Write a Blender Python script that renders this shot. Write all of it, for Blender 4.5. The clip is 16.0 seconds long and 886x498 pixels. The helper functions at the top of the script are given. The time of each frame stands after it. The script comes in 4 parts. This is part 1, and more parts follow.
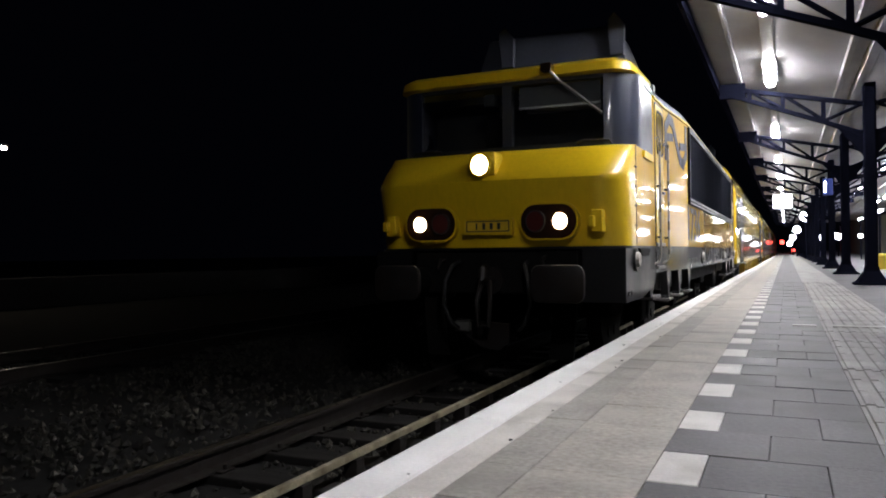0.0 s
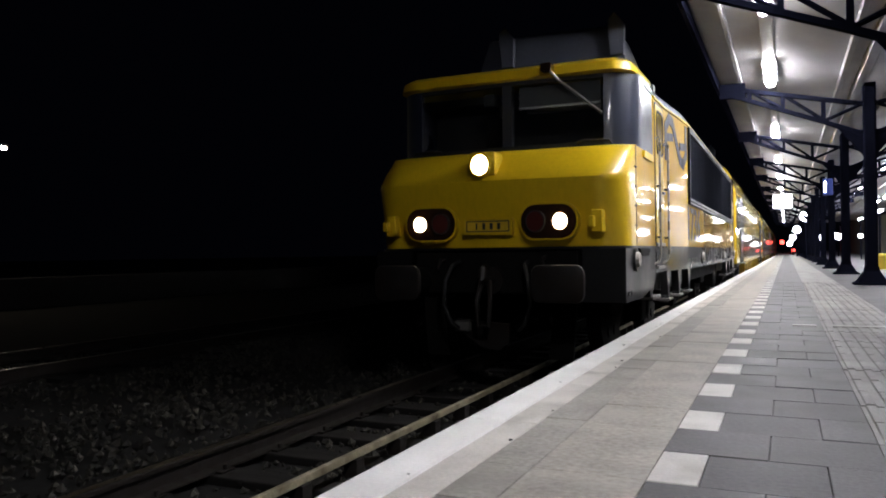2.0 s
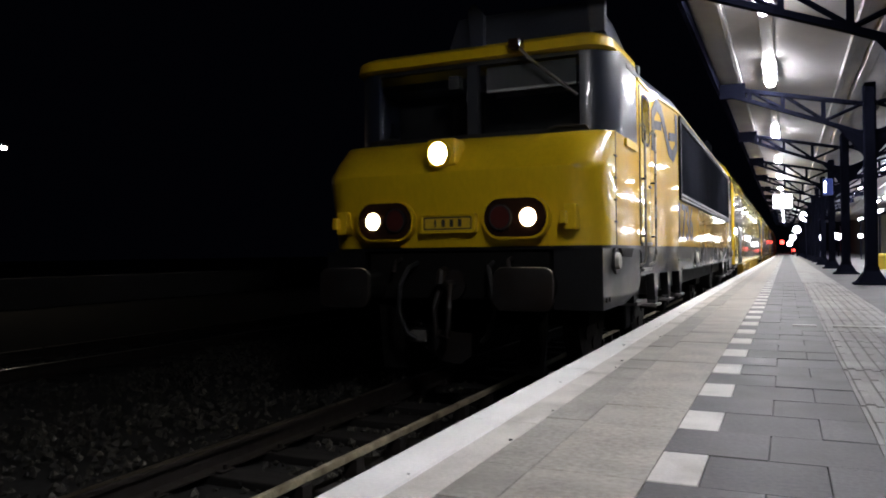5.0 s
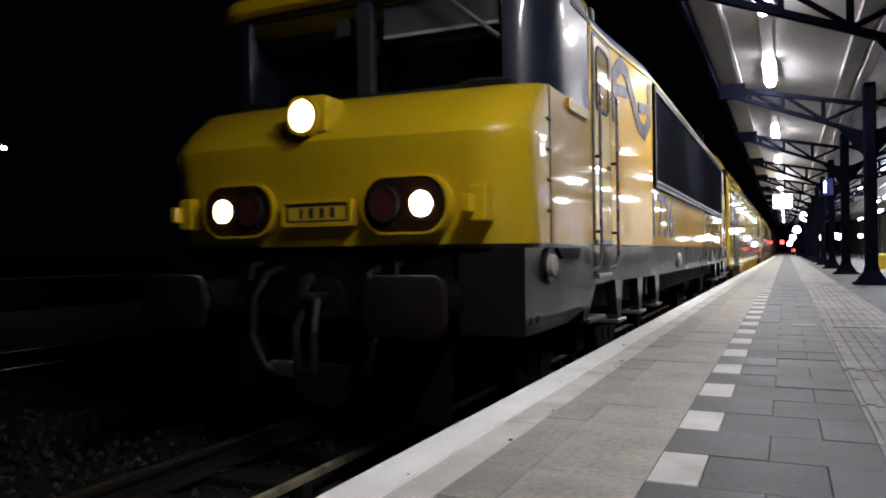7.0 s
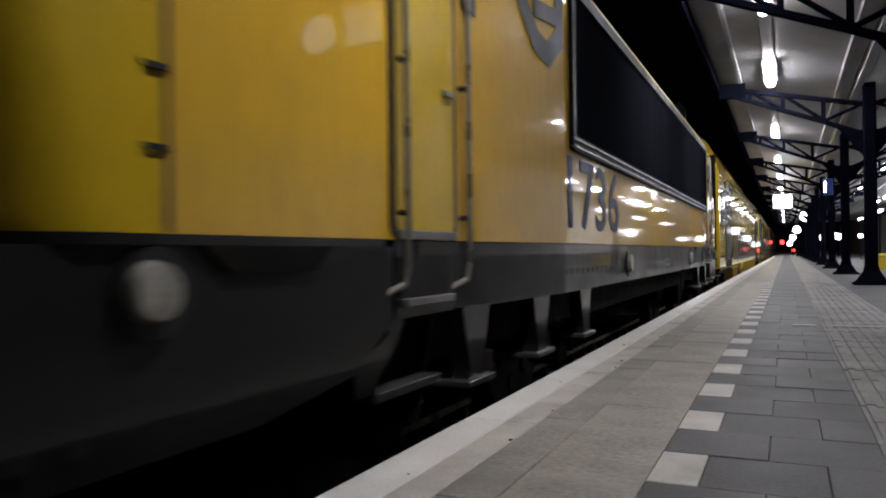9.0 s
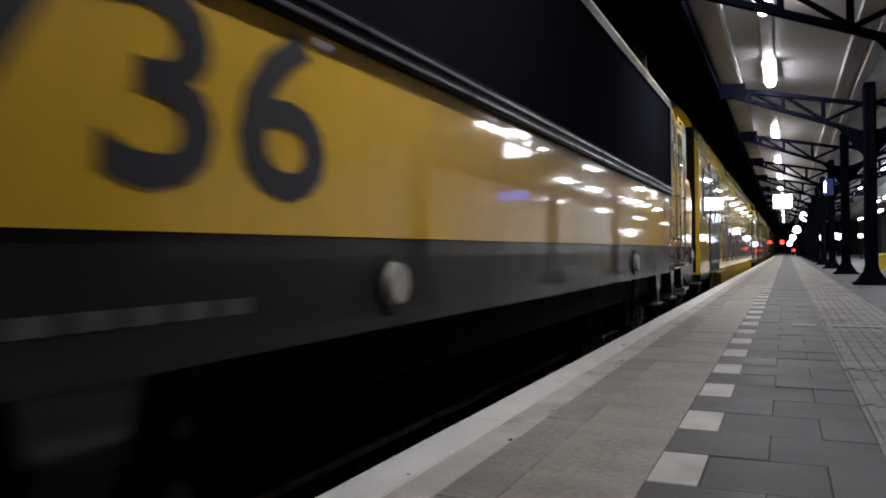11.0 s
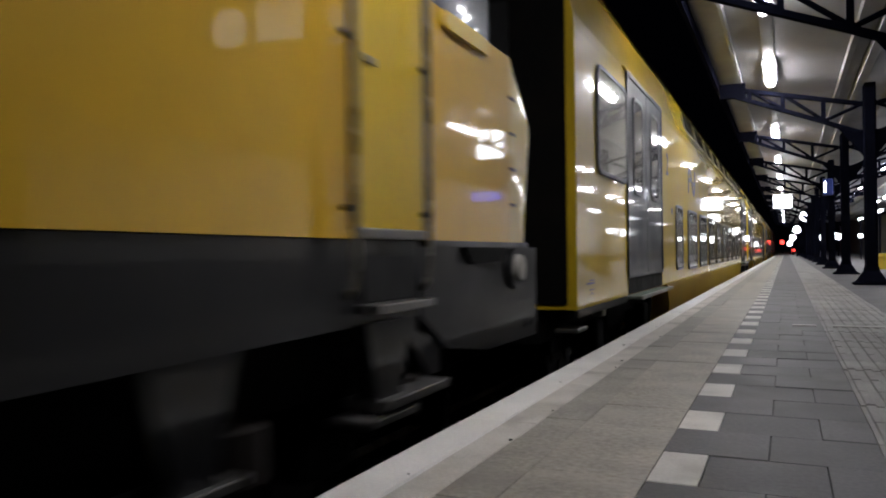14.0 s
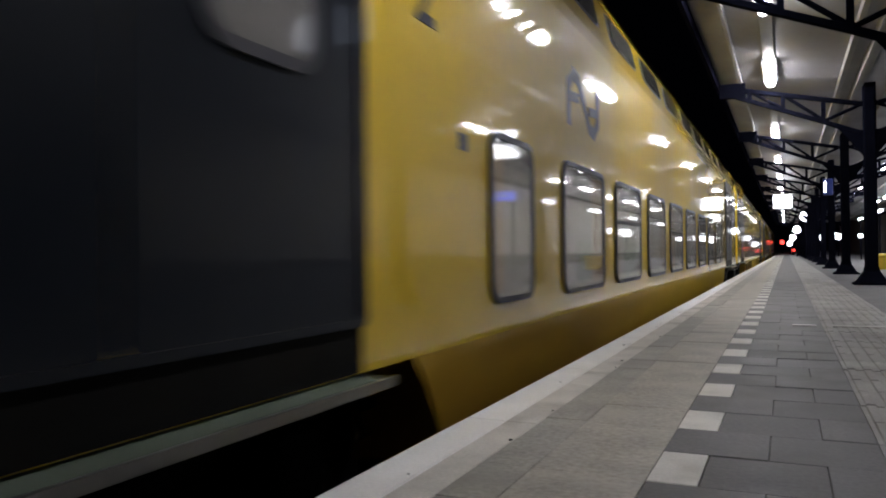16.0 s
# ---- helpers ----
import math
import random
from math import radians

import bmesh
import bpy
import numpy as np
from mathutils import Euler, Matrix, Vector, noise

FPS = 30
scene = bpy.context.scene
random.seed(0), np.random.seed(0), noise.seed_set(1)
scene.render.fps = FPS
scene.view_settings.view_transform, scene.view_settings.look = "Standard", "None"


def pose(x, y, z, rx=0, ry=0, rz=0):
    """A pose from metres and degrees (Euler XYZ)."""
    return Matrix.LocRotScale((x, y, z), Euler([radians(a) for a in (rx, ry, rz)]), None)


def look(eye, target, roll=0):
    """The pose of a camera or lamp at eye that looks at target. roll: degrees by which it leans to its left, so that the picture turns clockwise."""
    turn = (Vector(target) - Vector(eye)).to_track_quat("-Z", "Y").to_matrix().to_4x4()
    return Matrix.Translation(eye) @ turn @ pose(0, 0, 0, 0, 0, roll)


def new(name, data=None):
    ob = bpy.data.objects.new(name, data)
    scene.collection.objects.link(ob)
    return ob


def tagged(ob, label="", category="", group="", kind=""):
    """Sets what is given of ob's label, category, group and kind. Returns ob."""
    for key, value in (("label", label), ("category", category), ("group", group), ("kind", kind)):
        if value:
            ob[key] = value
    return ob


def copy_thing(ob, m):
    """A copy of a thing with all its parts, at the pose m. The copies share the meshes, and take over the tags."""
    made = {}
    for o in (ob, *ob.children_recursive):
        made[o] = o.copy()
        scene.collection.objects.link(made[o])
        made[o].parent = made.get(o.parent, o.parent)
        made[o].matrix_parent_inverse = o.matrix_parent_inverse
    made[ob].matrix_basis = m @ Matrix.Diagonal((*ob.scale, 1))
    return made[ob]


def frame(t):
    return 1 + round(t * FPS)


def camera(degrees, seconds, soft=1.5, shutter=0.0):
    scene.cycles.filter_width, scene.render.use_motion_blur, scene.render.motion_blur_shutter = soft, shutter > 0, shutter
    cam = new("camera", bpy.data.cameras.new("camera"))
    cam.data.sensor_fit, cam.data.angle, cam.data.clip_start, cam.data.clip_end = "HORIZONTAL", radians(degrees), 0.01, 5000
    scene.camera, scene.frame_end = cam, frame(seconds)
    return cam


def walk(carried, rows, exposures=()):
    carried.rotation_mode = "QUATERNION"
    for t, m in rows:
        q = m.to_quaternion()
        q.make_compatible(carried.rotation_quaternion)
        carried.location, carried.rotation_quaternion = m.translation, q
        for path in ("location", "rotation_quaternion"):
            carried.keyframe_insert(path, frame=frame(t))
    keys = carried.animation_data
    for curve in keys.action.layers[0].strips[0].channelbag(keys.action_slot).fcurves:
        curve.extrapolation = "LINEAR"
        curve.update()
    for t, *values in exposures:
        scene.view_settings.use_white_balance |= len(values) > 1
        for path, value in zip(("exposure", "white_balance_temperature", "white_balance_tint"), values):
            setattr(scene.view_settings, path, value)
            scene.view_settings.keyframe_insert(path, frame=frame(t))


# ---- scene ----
# The camera stands on a low support near the platform's edge.
EYE = (0.0, 0.0, 0.529)
YAW, PITCH, ROLL = radians(24.545), radians(0.339), -0.672
AIM = (EYE[0] - 10 * math.sin(YAW) * math.cos(PITCH), EYE[1] + 10 * math.cos(YAW) * math.cos(PITCH), EYE[2] + 10 * math.sin(PITCH))
cam = camera(61.014, 16.0, soft=1.9, shutter=0.9)
walk(cam, [(0.0, look(EYE, AIM, ROLL)), (16.0, look(EYE, AIM, ROLL))], exposures=[(0.0, 0.98), (4.0, 0.98), (7.5, 0.7), (8.5, 0.4), (9.0, 0.0), (12.5, -0.1), (16.0, -0.17)])

# Night: an almost black sky; the light comes from the lamps under the canopy and from the engine.
world = bpy.data.worlds.new("night")
scene.world = world
world.use_nodes = True
world.node_tree.nodes["Background"].inputs[0].default_value = (0.012, 0.014, 0.03, 1)
world.node_tree.nodes["Background"].inputs[1].default_value = 0.02

# ---------------------------------------------------------------- plan
TRACK_X, RAIL_Z = -2.8, -0.76          # track centre, top of rail; the platform's surface is z = 0
ENGINE_Y = 15.35                         # the engine's middle at the start
EDGE_X = -0.945                          # platform edge
BAY = 5.2                                # distance between the canopy's columns
COLUMN_X, COLUMN_Y = 1.13, 12.6
LAMP_X = -0.185
REAR_LAMP_X, HALL_LAMP_X = 2.8, 4.5


def column_ys():
    return [COLUMN_Y + BAY * i for i in range(-4, 14)]


# ---------------------------------------------------------------- materials
def material(name, base, rough=0.6, metal=0.0, vary=0.12, scale=6.0, fine=60.0, bump=0.0, dirt=None, dirt_at=0.62, coat=0.0,
             spec=0.5, per_object=0.0, per_island=0.0, world_space=False, stretch=(1, 1, 1), rough_vary=0.1, coat_ior=1.5):
    """A painted, stone or metal surface: a base colour that varies at two scales, patches of dirt, and fine relief."""
    m = bpy.data.materials.new(name)
    m.use_nodes = True
    nt = m.node_tree
    bsdf = nt.nodes["Principled BSDF"]
    link, node = nt.links.new, nt.nodes.new
    tc = node("ShaderNodeTexCoord")
    mp = node("ShaderNodeMapping")
    mp.inputs["Scale"].default_value = stretch
    if world_space:
        link(node("ShaderNodeNewGeometry").outputs["Position"], mp.inputs[0])
    else:
        link(tc.outputs["Object"], mp.inputs[0])
    big = node("ShaderNodeTexNoise")
    big.inputs["Scale"].default_value, big.inputs["Detail"].default_value = scale, 5
    small = node("ShaderNodeTexNoise")
    small.inputs["Scale"].default_value, small.inputs["Detail"].default_value = fine, 3
    link(mp.outputs[0], big.inputs["Vector"])
    link(mp.outputs[0], small.inputs["Vector"])
    mix = node("ShaderNodeMix")
    mix.data_type = "FLOAT"
    mix.inputs[0].default_value = 0.45
    link(big.outputs[0], mix.inputs[2])
    link(small.outputs[0], mix.inputs[3])
    span = node("ShaderNodeMapRange")
    span.inputs[1].default_value, span.inputs[2].default_value = 0.3, 0.7
    span.inputs[3].default_value, span.inputs[4].default_value = 1 - vary, 1 + vary
    link(mix.outputs[0], span.inputs[0])
    shade = node("ShaderNodeMix")
    shade.data_type, shade.blend_type = "RGBA", "MULTIPLY"
    shade.inputs[0].default_value = 1
    shade.inputs[6].default_value = (*base, 1)
    link(span.outputs[0], shade.inputs[7])
    out = shade.outputs[2]
    if per_object:
        info = node("ShaderNodeObjectInfo")
        r = node("ShaderNodeMapRange")
        r.inputs[3].default_value, r.inputs[4].default_value = 1 - per_object, 1 + per_object
        link(info.outputs["Random"], r.inputs[0])
        s2 = node("ShaderNodeMix")
        s2.data_type, s2.blend_type = "RGBA", "MULTIPLY"
        s2.inputs[0].default_value = 1
        link(out, s2.inputs[6])
        link(r.outputs[0], s2.inputs[7])
        out = s2.outputs[2]
    if per_island:
        geo = node("ShaderNodeNewGeometry")
        r = node("ShaderNodeMapRange")
        r.inputs[3].default_value, r.inputs[4].default_value = 1 - per_island, 1 + per_island
        link(geo.outputs["Random Per Island"], r.inputs[0])
        s4 = node("ShaderNodeMix")
        s4.data_type, s4.blend_type = "RGBA", "MULTIPLY"
        s4.inputs[0].default_value = 1
        link(out, s4.inputs[6])
        link(r.outputs[0], s4.inputs[7])
        out = s4.outputs[2]
    if dirt:
        d = node("ShaderNodeTexNoise")
        d.inputs["Scale"].default_value, d.inputs["Detail"].default_value = scale * 0.45, 8
        link(mp.outputs[0], d.inputs["Vector"])
        ramp = node("ShaderNodeMapRange")
        ramp.inputs[1].default_value, ramp.inputs[2].default_value = dirt_at - 0.12, dirt_at + 0.1
        link(d.outputs[0], ramp.inputs[0])
        s3 = node("ShaderNodeMix")
        s3.data_type = "RGBA"
        link(ramp.outputs[0], s3.inputs[0])
        link(out, s3.inputs[6])
        s3.inputs[7].default_value = (*dirt, 1)
        out = s3.outputs[2]
    link(out, bsdf.inputs["Base Color"])
    rr = node("ShaderNodeMapRange")
    rr.inputs[1].default_value, rr.inputs[2].default_value = 0.3, 0.7
    rr.inputs[3].default_value, rr.inputs[4].default_value = max(0.02, rough - rough_vary), min(1, rough + rough_vary)
    link(big.outputs[0], rr.inputs[0])
    link(rr.outputs[0], bsdf.inputs["Roughness"])
    bsdf.inputs["Metallic"].default_value = metal
    bsdf.inputs["Specular IOR Level"].default_value = spec
    bsdf.inputs["Coat Weight"].default_value = coat
    bsdf.inputs["Coat Roughness"].default_value = 0.05
    bsdf.inputs["Coat IOR"].default_value = coat_ior
    if bump:
        b = node("ShaderNodeBump")
        b.inputs["Strength"].default_value, b.inputs["Distance"].default_value = bump, 0.004
        link(mix.outputs[0], b.inputs["Height"])
        link(b.outputs[0], bsdf.inputs["Normal"])
    return m


def glowing(name, colour, strength):
    m = bpy.data.materials.new(name)
    m.use_nodes = True
    b = m.node_tree.nodes["Principled BSDF"]
    b.inputs["Base Color"].default_value = (0.6, 0.6, 0.6, 1)
    b.inputs["Emission Color"].default_value = (*colour, 1)
    b.inputs["Emission Strength"].default_value = strength
    return m


def glass(name, tint, rough=0.03, mix=0.5):
    """Dark tinted glass: part clear, part reflecting."""
    m = bpy.data.materials.new(name)
    m.use_nodes = True
    b = m.node_tree.nodes["Principled BSDF"]
    b.inputs["Base Color"].default_value = (*tint, 1)
    b.inputs["Roughness"].default_value = rough
    b.inputs["Transmission Weight"].default_value = mix
    b.inputs["IOR"].default_value = 1.45
    return m


YELLOW = material("yellow engine paint", (0.74, 0.49, 0.01), 0.36, vary=0.1, scale=1.2, fine=25, coat=0.6, spec=0.5, dirt=(0.42, 0.24, 0.015), dirt_at=0.68, stretch=(1, 1, 0.35))
YELLOW_SIDE = material("yellow side paint", (0.8, 0.465, 0.015), 0.5, vary=0.12, scale=0.9, fine=18, coat=1.0, coat_ior=1.72, spec=0.4, dirt=(0.5, 0.27, 0.03), dirt_at=0.7, stretch=(1, 1, 0.3))
BLUE_GREY = material("dark blue grey paint", (0.02, 0.025, 0.043), 0.34, vary=0.1, scale=2, fine=30, coat=0.35, spec=0.4)
GREY = material("grey skirt paint", (0.009, 0.009, 0.0105), 0.45, vary=0.25, scale=2, fine=30, coat=0.6, spec=0.3, dirt=(0.006, 0.0055, 0.005), dirt_at=0.62)
GREY_DULL = material("dull grey plate paint", (0.011, 0.011, 0.0125), 0.5, vary=0.3, scale=2, fine=30, coat=0.3, spec=0.25, dirt=(0.006, 0.0055, 0.005), dirt_at=0.6)
ROOF = material("dark roof paint", (0.045, 0.05, 0.066), 0.5, vary=0.3, scale=2, fine=40)
GRILLE = material("dark grille metal", (0.004, 0.0045, 0.007), 0.5, vary=0.2, scale=3, fine=50, spec=0.05)
MESH = material("fine dark grille mesh", (0.011, 0.012, 0.016), 0.6, vary=0.35, scale=1.3, fine=220, bump=0.15, spec=0.0, stretch=(1, 1, 0.15))
GRILLE_EDGE = material("grey grille edge", (0.1, 0.1, 0.12), 0.35, vary=0.15, metal=0.3)
RUBBER = material("black rubber", (0.012, 0.012, 0.013), 0.6, vary=0.2)
BLACK = material("black underframe", (0.005, 0.0048, 0.0045), 0.8, vary=0.4, scale=5, fine=40, dirt=(0.01, 0.008, 0.006), dirt_at=0.6, spec=0.15)
STEEL = material("worn steel", (0.33, 0.32, 0.31), 0.38, metal=0.9, vary=0.25, scale=8, fine=80)
BARE = material("bright rail steel", (0.25, 0.21, 0.15), 0.35, metal=0.85, vary=0.3, scale=10, fine=70, dirt=(0.09, 0.06, 0.035), dirt_at=0.6)
STRIP = material("worn pale strip", (0.45, 0.4, 0.27), 0.5, vary=0.3, scale=10, fine=70, dirt=(0.1, 0.07, 0.04), dirt_at=0.6)
RUST = material("rusty steel", (0.012, 0.008, 0.006), 0.8, vary=0.4, scale=12, fine=90, bump=0.3)
RAILPAINT = material("polished handrail", (0.36, 0.34, 0.3), 0.3, metal=0.6, vary=0.15, scale=8)
MARKING = material("grey lettering", (0.042, 0.042, 0.048), 0.5, vary=0.1, spec=0.3)
LETTER = material("dark lettering", (0.03, 0.03, 0.035), 0.5, vary=0.08)
LETTER_FAINT = material("pale grey lettering", (0.11, 0.11, 0.105), 0.5, vary=0.3, spec=0.2)
PLATE = material("yellow number plate", (0.72, 0.48, 0.03), 0.4, vary=0.15, scale=8)
LENS_RED = material("unlit red lamp glass", (0.085, 0.02, 0.017), 0.08, vary=0.1, coat=1.0)
LAMP_RECESS = material("dark lamp glass", (0.03, 0.014, 0.008), 0.15, vary=0.2, scale=8, coat=0.8)
CAB_GLASS = glass("windscreen glass", (0.75, 0.78, 0.78), 0.03, 1.0)
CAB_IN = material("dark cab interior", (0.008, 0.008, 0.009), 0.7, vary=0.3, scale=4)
HEADLIGHT = glowing("warm headlight", (1.0, 0.83, 0.5), 9.0)
TUBE = glowing("cool fluorescent lamp", (0.975, 0.965, 1.0), 88.0)
COACH_YELLOW = material("yellow coach paint", (0.8, 0.54, 0.02), 0.46, vary=0.12, scale=0.8, fine=20, coat=1.0, coat_ior=1.72, spec=0.4, dirt=(0.52, 0.33, 0.04), dirt_at=0.68, stretch=(1, 1, 0.4))
COACH_BLUE = material("blue grey coach door paint", (0.008, 0.011, 0.018), 0.44, vary=0.14, scale=1.5, fine=25, coat=0.5, coat_ior=1.45, spec=0.2)
COACH_DIRTY = material("dirty lower coach side", (0.78, 0.5, 0.03), 0.36, vary=0.12, scale=1.0, fine=30, coat=0.8, coat_ior=1.6, spec=0.4, dirt=(0.44, 0.25, 0.03), dirt_at=0.56, stretch=(1, 0.35, 1))
COACH_ROOF = material("grey coach roof", (0.1, 0.1, 0.1), 0.6, vary=0.25)
WINDOW = glass("coach window glass", (0.9, 0.9, 0.88), 0.04, 0.9)
CURTAIN = material("pale coach interior", (0.27, 0.245, 0.205), 0.7, vary=0.25, scale=1.5)
WINDOW_FRAME = material("dark window rubber", (0.05, 0.05, 0.06), 0.5, vary=0.15)

EDGE_WHITE = material("white painted edge", (0.86, 0.86, 0.84), 0.55, vary=0.1, scale=5, fine=90, bump=0.3, dirt=(0.5, 0.49, 0.47), dirt_at=0.72, per_object=0.03, world_space=True)
EDGE_PALE = material("pale concrete edge slab", (0.6, 0.58, 0.54), 0.65, vary=0.2, scale=6, fine=110, bump=0.4, dirt=(0.3, 0.29, 0.26), dirt_at=0.62, per_object=0.05, world_space=True)
PAVER = material("grey concrete tile", (0.098, 0.097, 0.103), 0.6, vary=0.4, scale=5, fine=70, bump=0.5, dirt=(0.08, 0.079, 0.08), dirt_at=0.58, per_object=0.2, world_space=True)
PAVER_WORN = material("worn warm concrete tile", (0.345, 0.328, 0.29), 0.6, vary=0.46, scale=5, fine=55, bump=0.6, dirt=(0.43, 0.415, 0.375), dirt_at=0.63, per_object=0.04, world_space=True)
BLOCK_WHITE = material("white marking tile", (0.62, 0.61, 0.58), 0.55, vary=0.16, scale=8, fine=110, bump=0.4, dirt=(0.38, 0.37, 0.34), dirt_at=0.62, per_object=0.06, world_space=True)
TACTILE = material("pale ribbed guide tile", (0.25, 0.245, 0.238), 0.6, vary=0.36, scale=5, fine=80, bump=0.4, dirt=(0.15, 0.146, 0.14), dirt_at=0.58, per_object=0.1, world_space=True)
PAVER_EDGE = material("smooth grey concrete tile", (0.315, 0.305, 0.275), 0.6, vary=0.42, scale=5, fine=60, bump=0.5, dirt=(0.23, 0.222, 0.2), dirt_at=0.62, per_object=0.05, world_space=True)
JOINT = material("sand filled joint", (0.09, 0.087, 0.083), 0.9, vary=0.3, scale=30, fine=200, world_space=True)
ASPHALT = material("dark platform paving", (0.085, 0.085, 0.096), 0.65, vary=0.3, scale=3, fine=100, bump=0.5, dirt=(0.06, 0.06, 0.062), dirt_at=0.58, world_space=True)
WALL_CONCRETE = material("dark platform wall", (0.09, 0.085, 0.08), 0.85, vary=0.3, scale=5, fine=60, bump=0.4)
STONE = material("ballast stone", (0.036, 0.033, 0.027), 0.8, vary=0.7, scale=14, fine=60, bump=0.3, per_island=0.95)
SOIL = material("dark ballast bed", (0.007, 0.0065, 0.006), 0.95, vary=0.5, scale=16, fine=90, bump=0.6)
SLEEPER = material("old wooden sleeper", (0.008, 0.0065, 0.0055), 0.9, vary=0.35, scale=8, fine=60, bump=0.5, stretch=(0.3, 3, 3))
CEILING = material("off white canopy boards", (0.225, 0.22, 0.225), 0.42, vary=0.08, scale=1.2, fine=14, dirt=(0.16, 0.155, 0.15), dirt_at=0.66)
BEAM_PALE = material("pale canopy purlin", (0.24, 0.235, 0.24), 0.5, vary=0.08, scale=3)
IRON = material("dark blue painted iron", (0.004, 0.0045, 0.009), 0.7, vary=0.3, scale=5, fine=50, spec=0.0)
HOUSING = material("grey lamp housing", (0.13, 0.13, 0.14), 0.5, vary=0.1)
FIXTURE = material("white lamp housing", (0.6, 0.6, 0.62), 0.4, vary=0.06)


# ---------------------------------------------------------------- builders
def part(name, bm, mat, parent=None, label="", smooth=False):
    me = bpy.data.meshes.new(name)
    bmesh.ops.recalc_face_normals(bm, faces=bm.faces)
    bm.to_mesh(me)
    bm.free()
    me.materials.append(mat)
    if smooth:
        me.shade_smooth()
        try:
            me.set_sharp_from_angle(angle=radians(35))
        except AttributeError:
            pass
    ob = new(name, me)
    if parent:
        ob.parent = parent
    if label:
        ob["label"] = label
    return ob


def shared(name, me, parent, x=0, y=0, z=0, rz=0, s=(1, 1, 1)):
    ob = new(name, me)
    ob.parent = parent
    ob.location, ob.rotation_euler, ob.scale = (x, y, z), (0, 0, rz), s
    return ob


def box(bm, x0, x1, y0, y1, z0, z1, bevel=0.0):
    vs = [bm.verts.new((x, y, z)) for z in (z0, z1) for x, y in ((x0, y0), (x1, y0), (x1, y1), (x0, y1))]
    fs = [bm.faces.new([vs[i] for i in q]) for q in ((3, 2, 1, 0), (4, 5, 6, 7), (0, 1, 5, 4), (1, 2, 6, 5), (2, 3, 7, 6), (3, 0, 4, 7))]
    if bevel:
        es = list({e for f in fs for e in f.edges})
        bmesh.ops.bevel(bm, geom=es, offset=bevel, segments=2, affect="EDGES", profile=0.5)
    return bm


def boxed(x0, x1, y0, y1, z0, z1, bevel=0.0):
    return box(bmesh.new(), x0, x1, y0, y1, z0, z1, bevel)


def cyl(bm, a, b, r, n=12, r2=None, cap=True):
    """A round bar from a to b."""
    a, b = Vector(a), Vector(b)
    q = (b - a).to_track_quat("Z", "Y")
    r2 = r if r2 is None else r2
    rings = []
    for p, rr in ((a, r), (b, r2)):
        rings.append([bm.verts.new(p + q @ Vector((rr * math.cos(2 * math.pi * i / n), rr * math.sin(2 * math.pi * i / n), 0))) for i in range(n)])
    for i in range(n):
        bm.faces.new((rings[0][i], rings[0][(i + 1) % n], rings[1][(i + 1) % n], rings[1][i]))
    if cap:
        bm.faces.new(rings[0][::-1])
        bm.faces.new(rings[1])
    return bm


def pipe(bm, pts, r, n=8):
    """A bent round bar through pts."""
    pts = [Vector(p) for p in pts]
    rings = []
    for i, p in enumerate(pts):
        d = (pts[min(i + 1, len(pts) - 1)] - pts[max(i - 1, 0)]).normalized()
        q = d.to_track_quat("Z", "Y")
        rings.append([bm.verts.new(p + q @ Vector((r * math.cos(2 * math.pi * k / n), r * math.sin(2 * math.pi * k / n), 0))) for k in range(n)])
    for a, b in zip(rings, rings[1:]):
        # join each ring to the nearest turn of the next, so that the bar doesn't twist
        best = min(range(n), key=lambda o: sum((a[k].co - b[(k + o) % n].co).length for k in range(n)))
        for k in range(n):
            bm.faces.new((a[k], a[(k + 1) % n], b[(k + 1 + best) % n], b[(k + best) % n]))
    bm.faces.new(rings[0][::-1])
    bm.faces.new(rings[-1])
    return bm


def loft(bm, rings, close=True, caps=True):
    vs = [[bm.verts.new(p) for p in r] for r in rings]
    n = len(vs[0])
    for a, b in zip(vs, vs[1:]):
        for i in range(n if close else n - 1):
            bm.faces.new((a[i], a[(i + 1) % n], b[(i + 1) % n], b[i]))
    if caps:
        bm.faces.new(vs[0][::-1])
        bm.faces.new(vs[-1])
    return bm


def prism(bm, outline, axis, d0, d1):
    """An outline of 2D points drawn out along an axis: 'x' takes (y, z), 'y' takes (x, z), 'z' takes (x, y)."""
    put = {"x": lambda p, d: (d, p[0], p[1]), "y": lambda p, d: (p[0], d, p[1]), "z": lambda p, d: (p[0], p[1], d)}[axis]
    return loft(bm, [[put(p, d) for p in outline] for d in (d0, d1)])


def rounded(x0, x1, z0, z1, r, n=5):
    """A rounded rectangle as 2D points."""
    out = []
    for cx, cz, a in ((x1 - r, z1 - r, 0), (x0 + r, z1 - r, 90), (x0 + r, z0 + r, 180), (x1 - r, z0 + r, 270)):
        for i in range(n):
            t = radians(a + 90 * i / (n - 1))
            out.append((cx + r * math.cos(t), cz + r * math.sin(t)))
    return out


def ring_frame(bm, outer, inner, axis, d0, d1):
    """A flat frame between two outlines with as many points."""
    put = {"x": lambda p, d: (d, p[0], p[1]), "y": lambda p, d: (p[0], d, p[1])}[axis]
    o0, o1 = [bm.verts.new(put(p, d0)) for p in outer], [bm.verts.new(put(p, d1)) for p in outer]
    i0, i1 = [bm.verts.new(put(p, d0)) for p in inner], [bm.verts.new(put(p, d1)) for p in inner]
    n = len(outer)
    for k in range(n):
        j = (k + 1) % n
        for a, b in ((o0, o1), (o1, i1), (i1, i0), (i0, o0)):
            bm.faces.new((a[k], a[j], b[j], b[k]))
    return bm


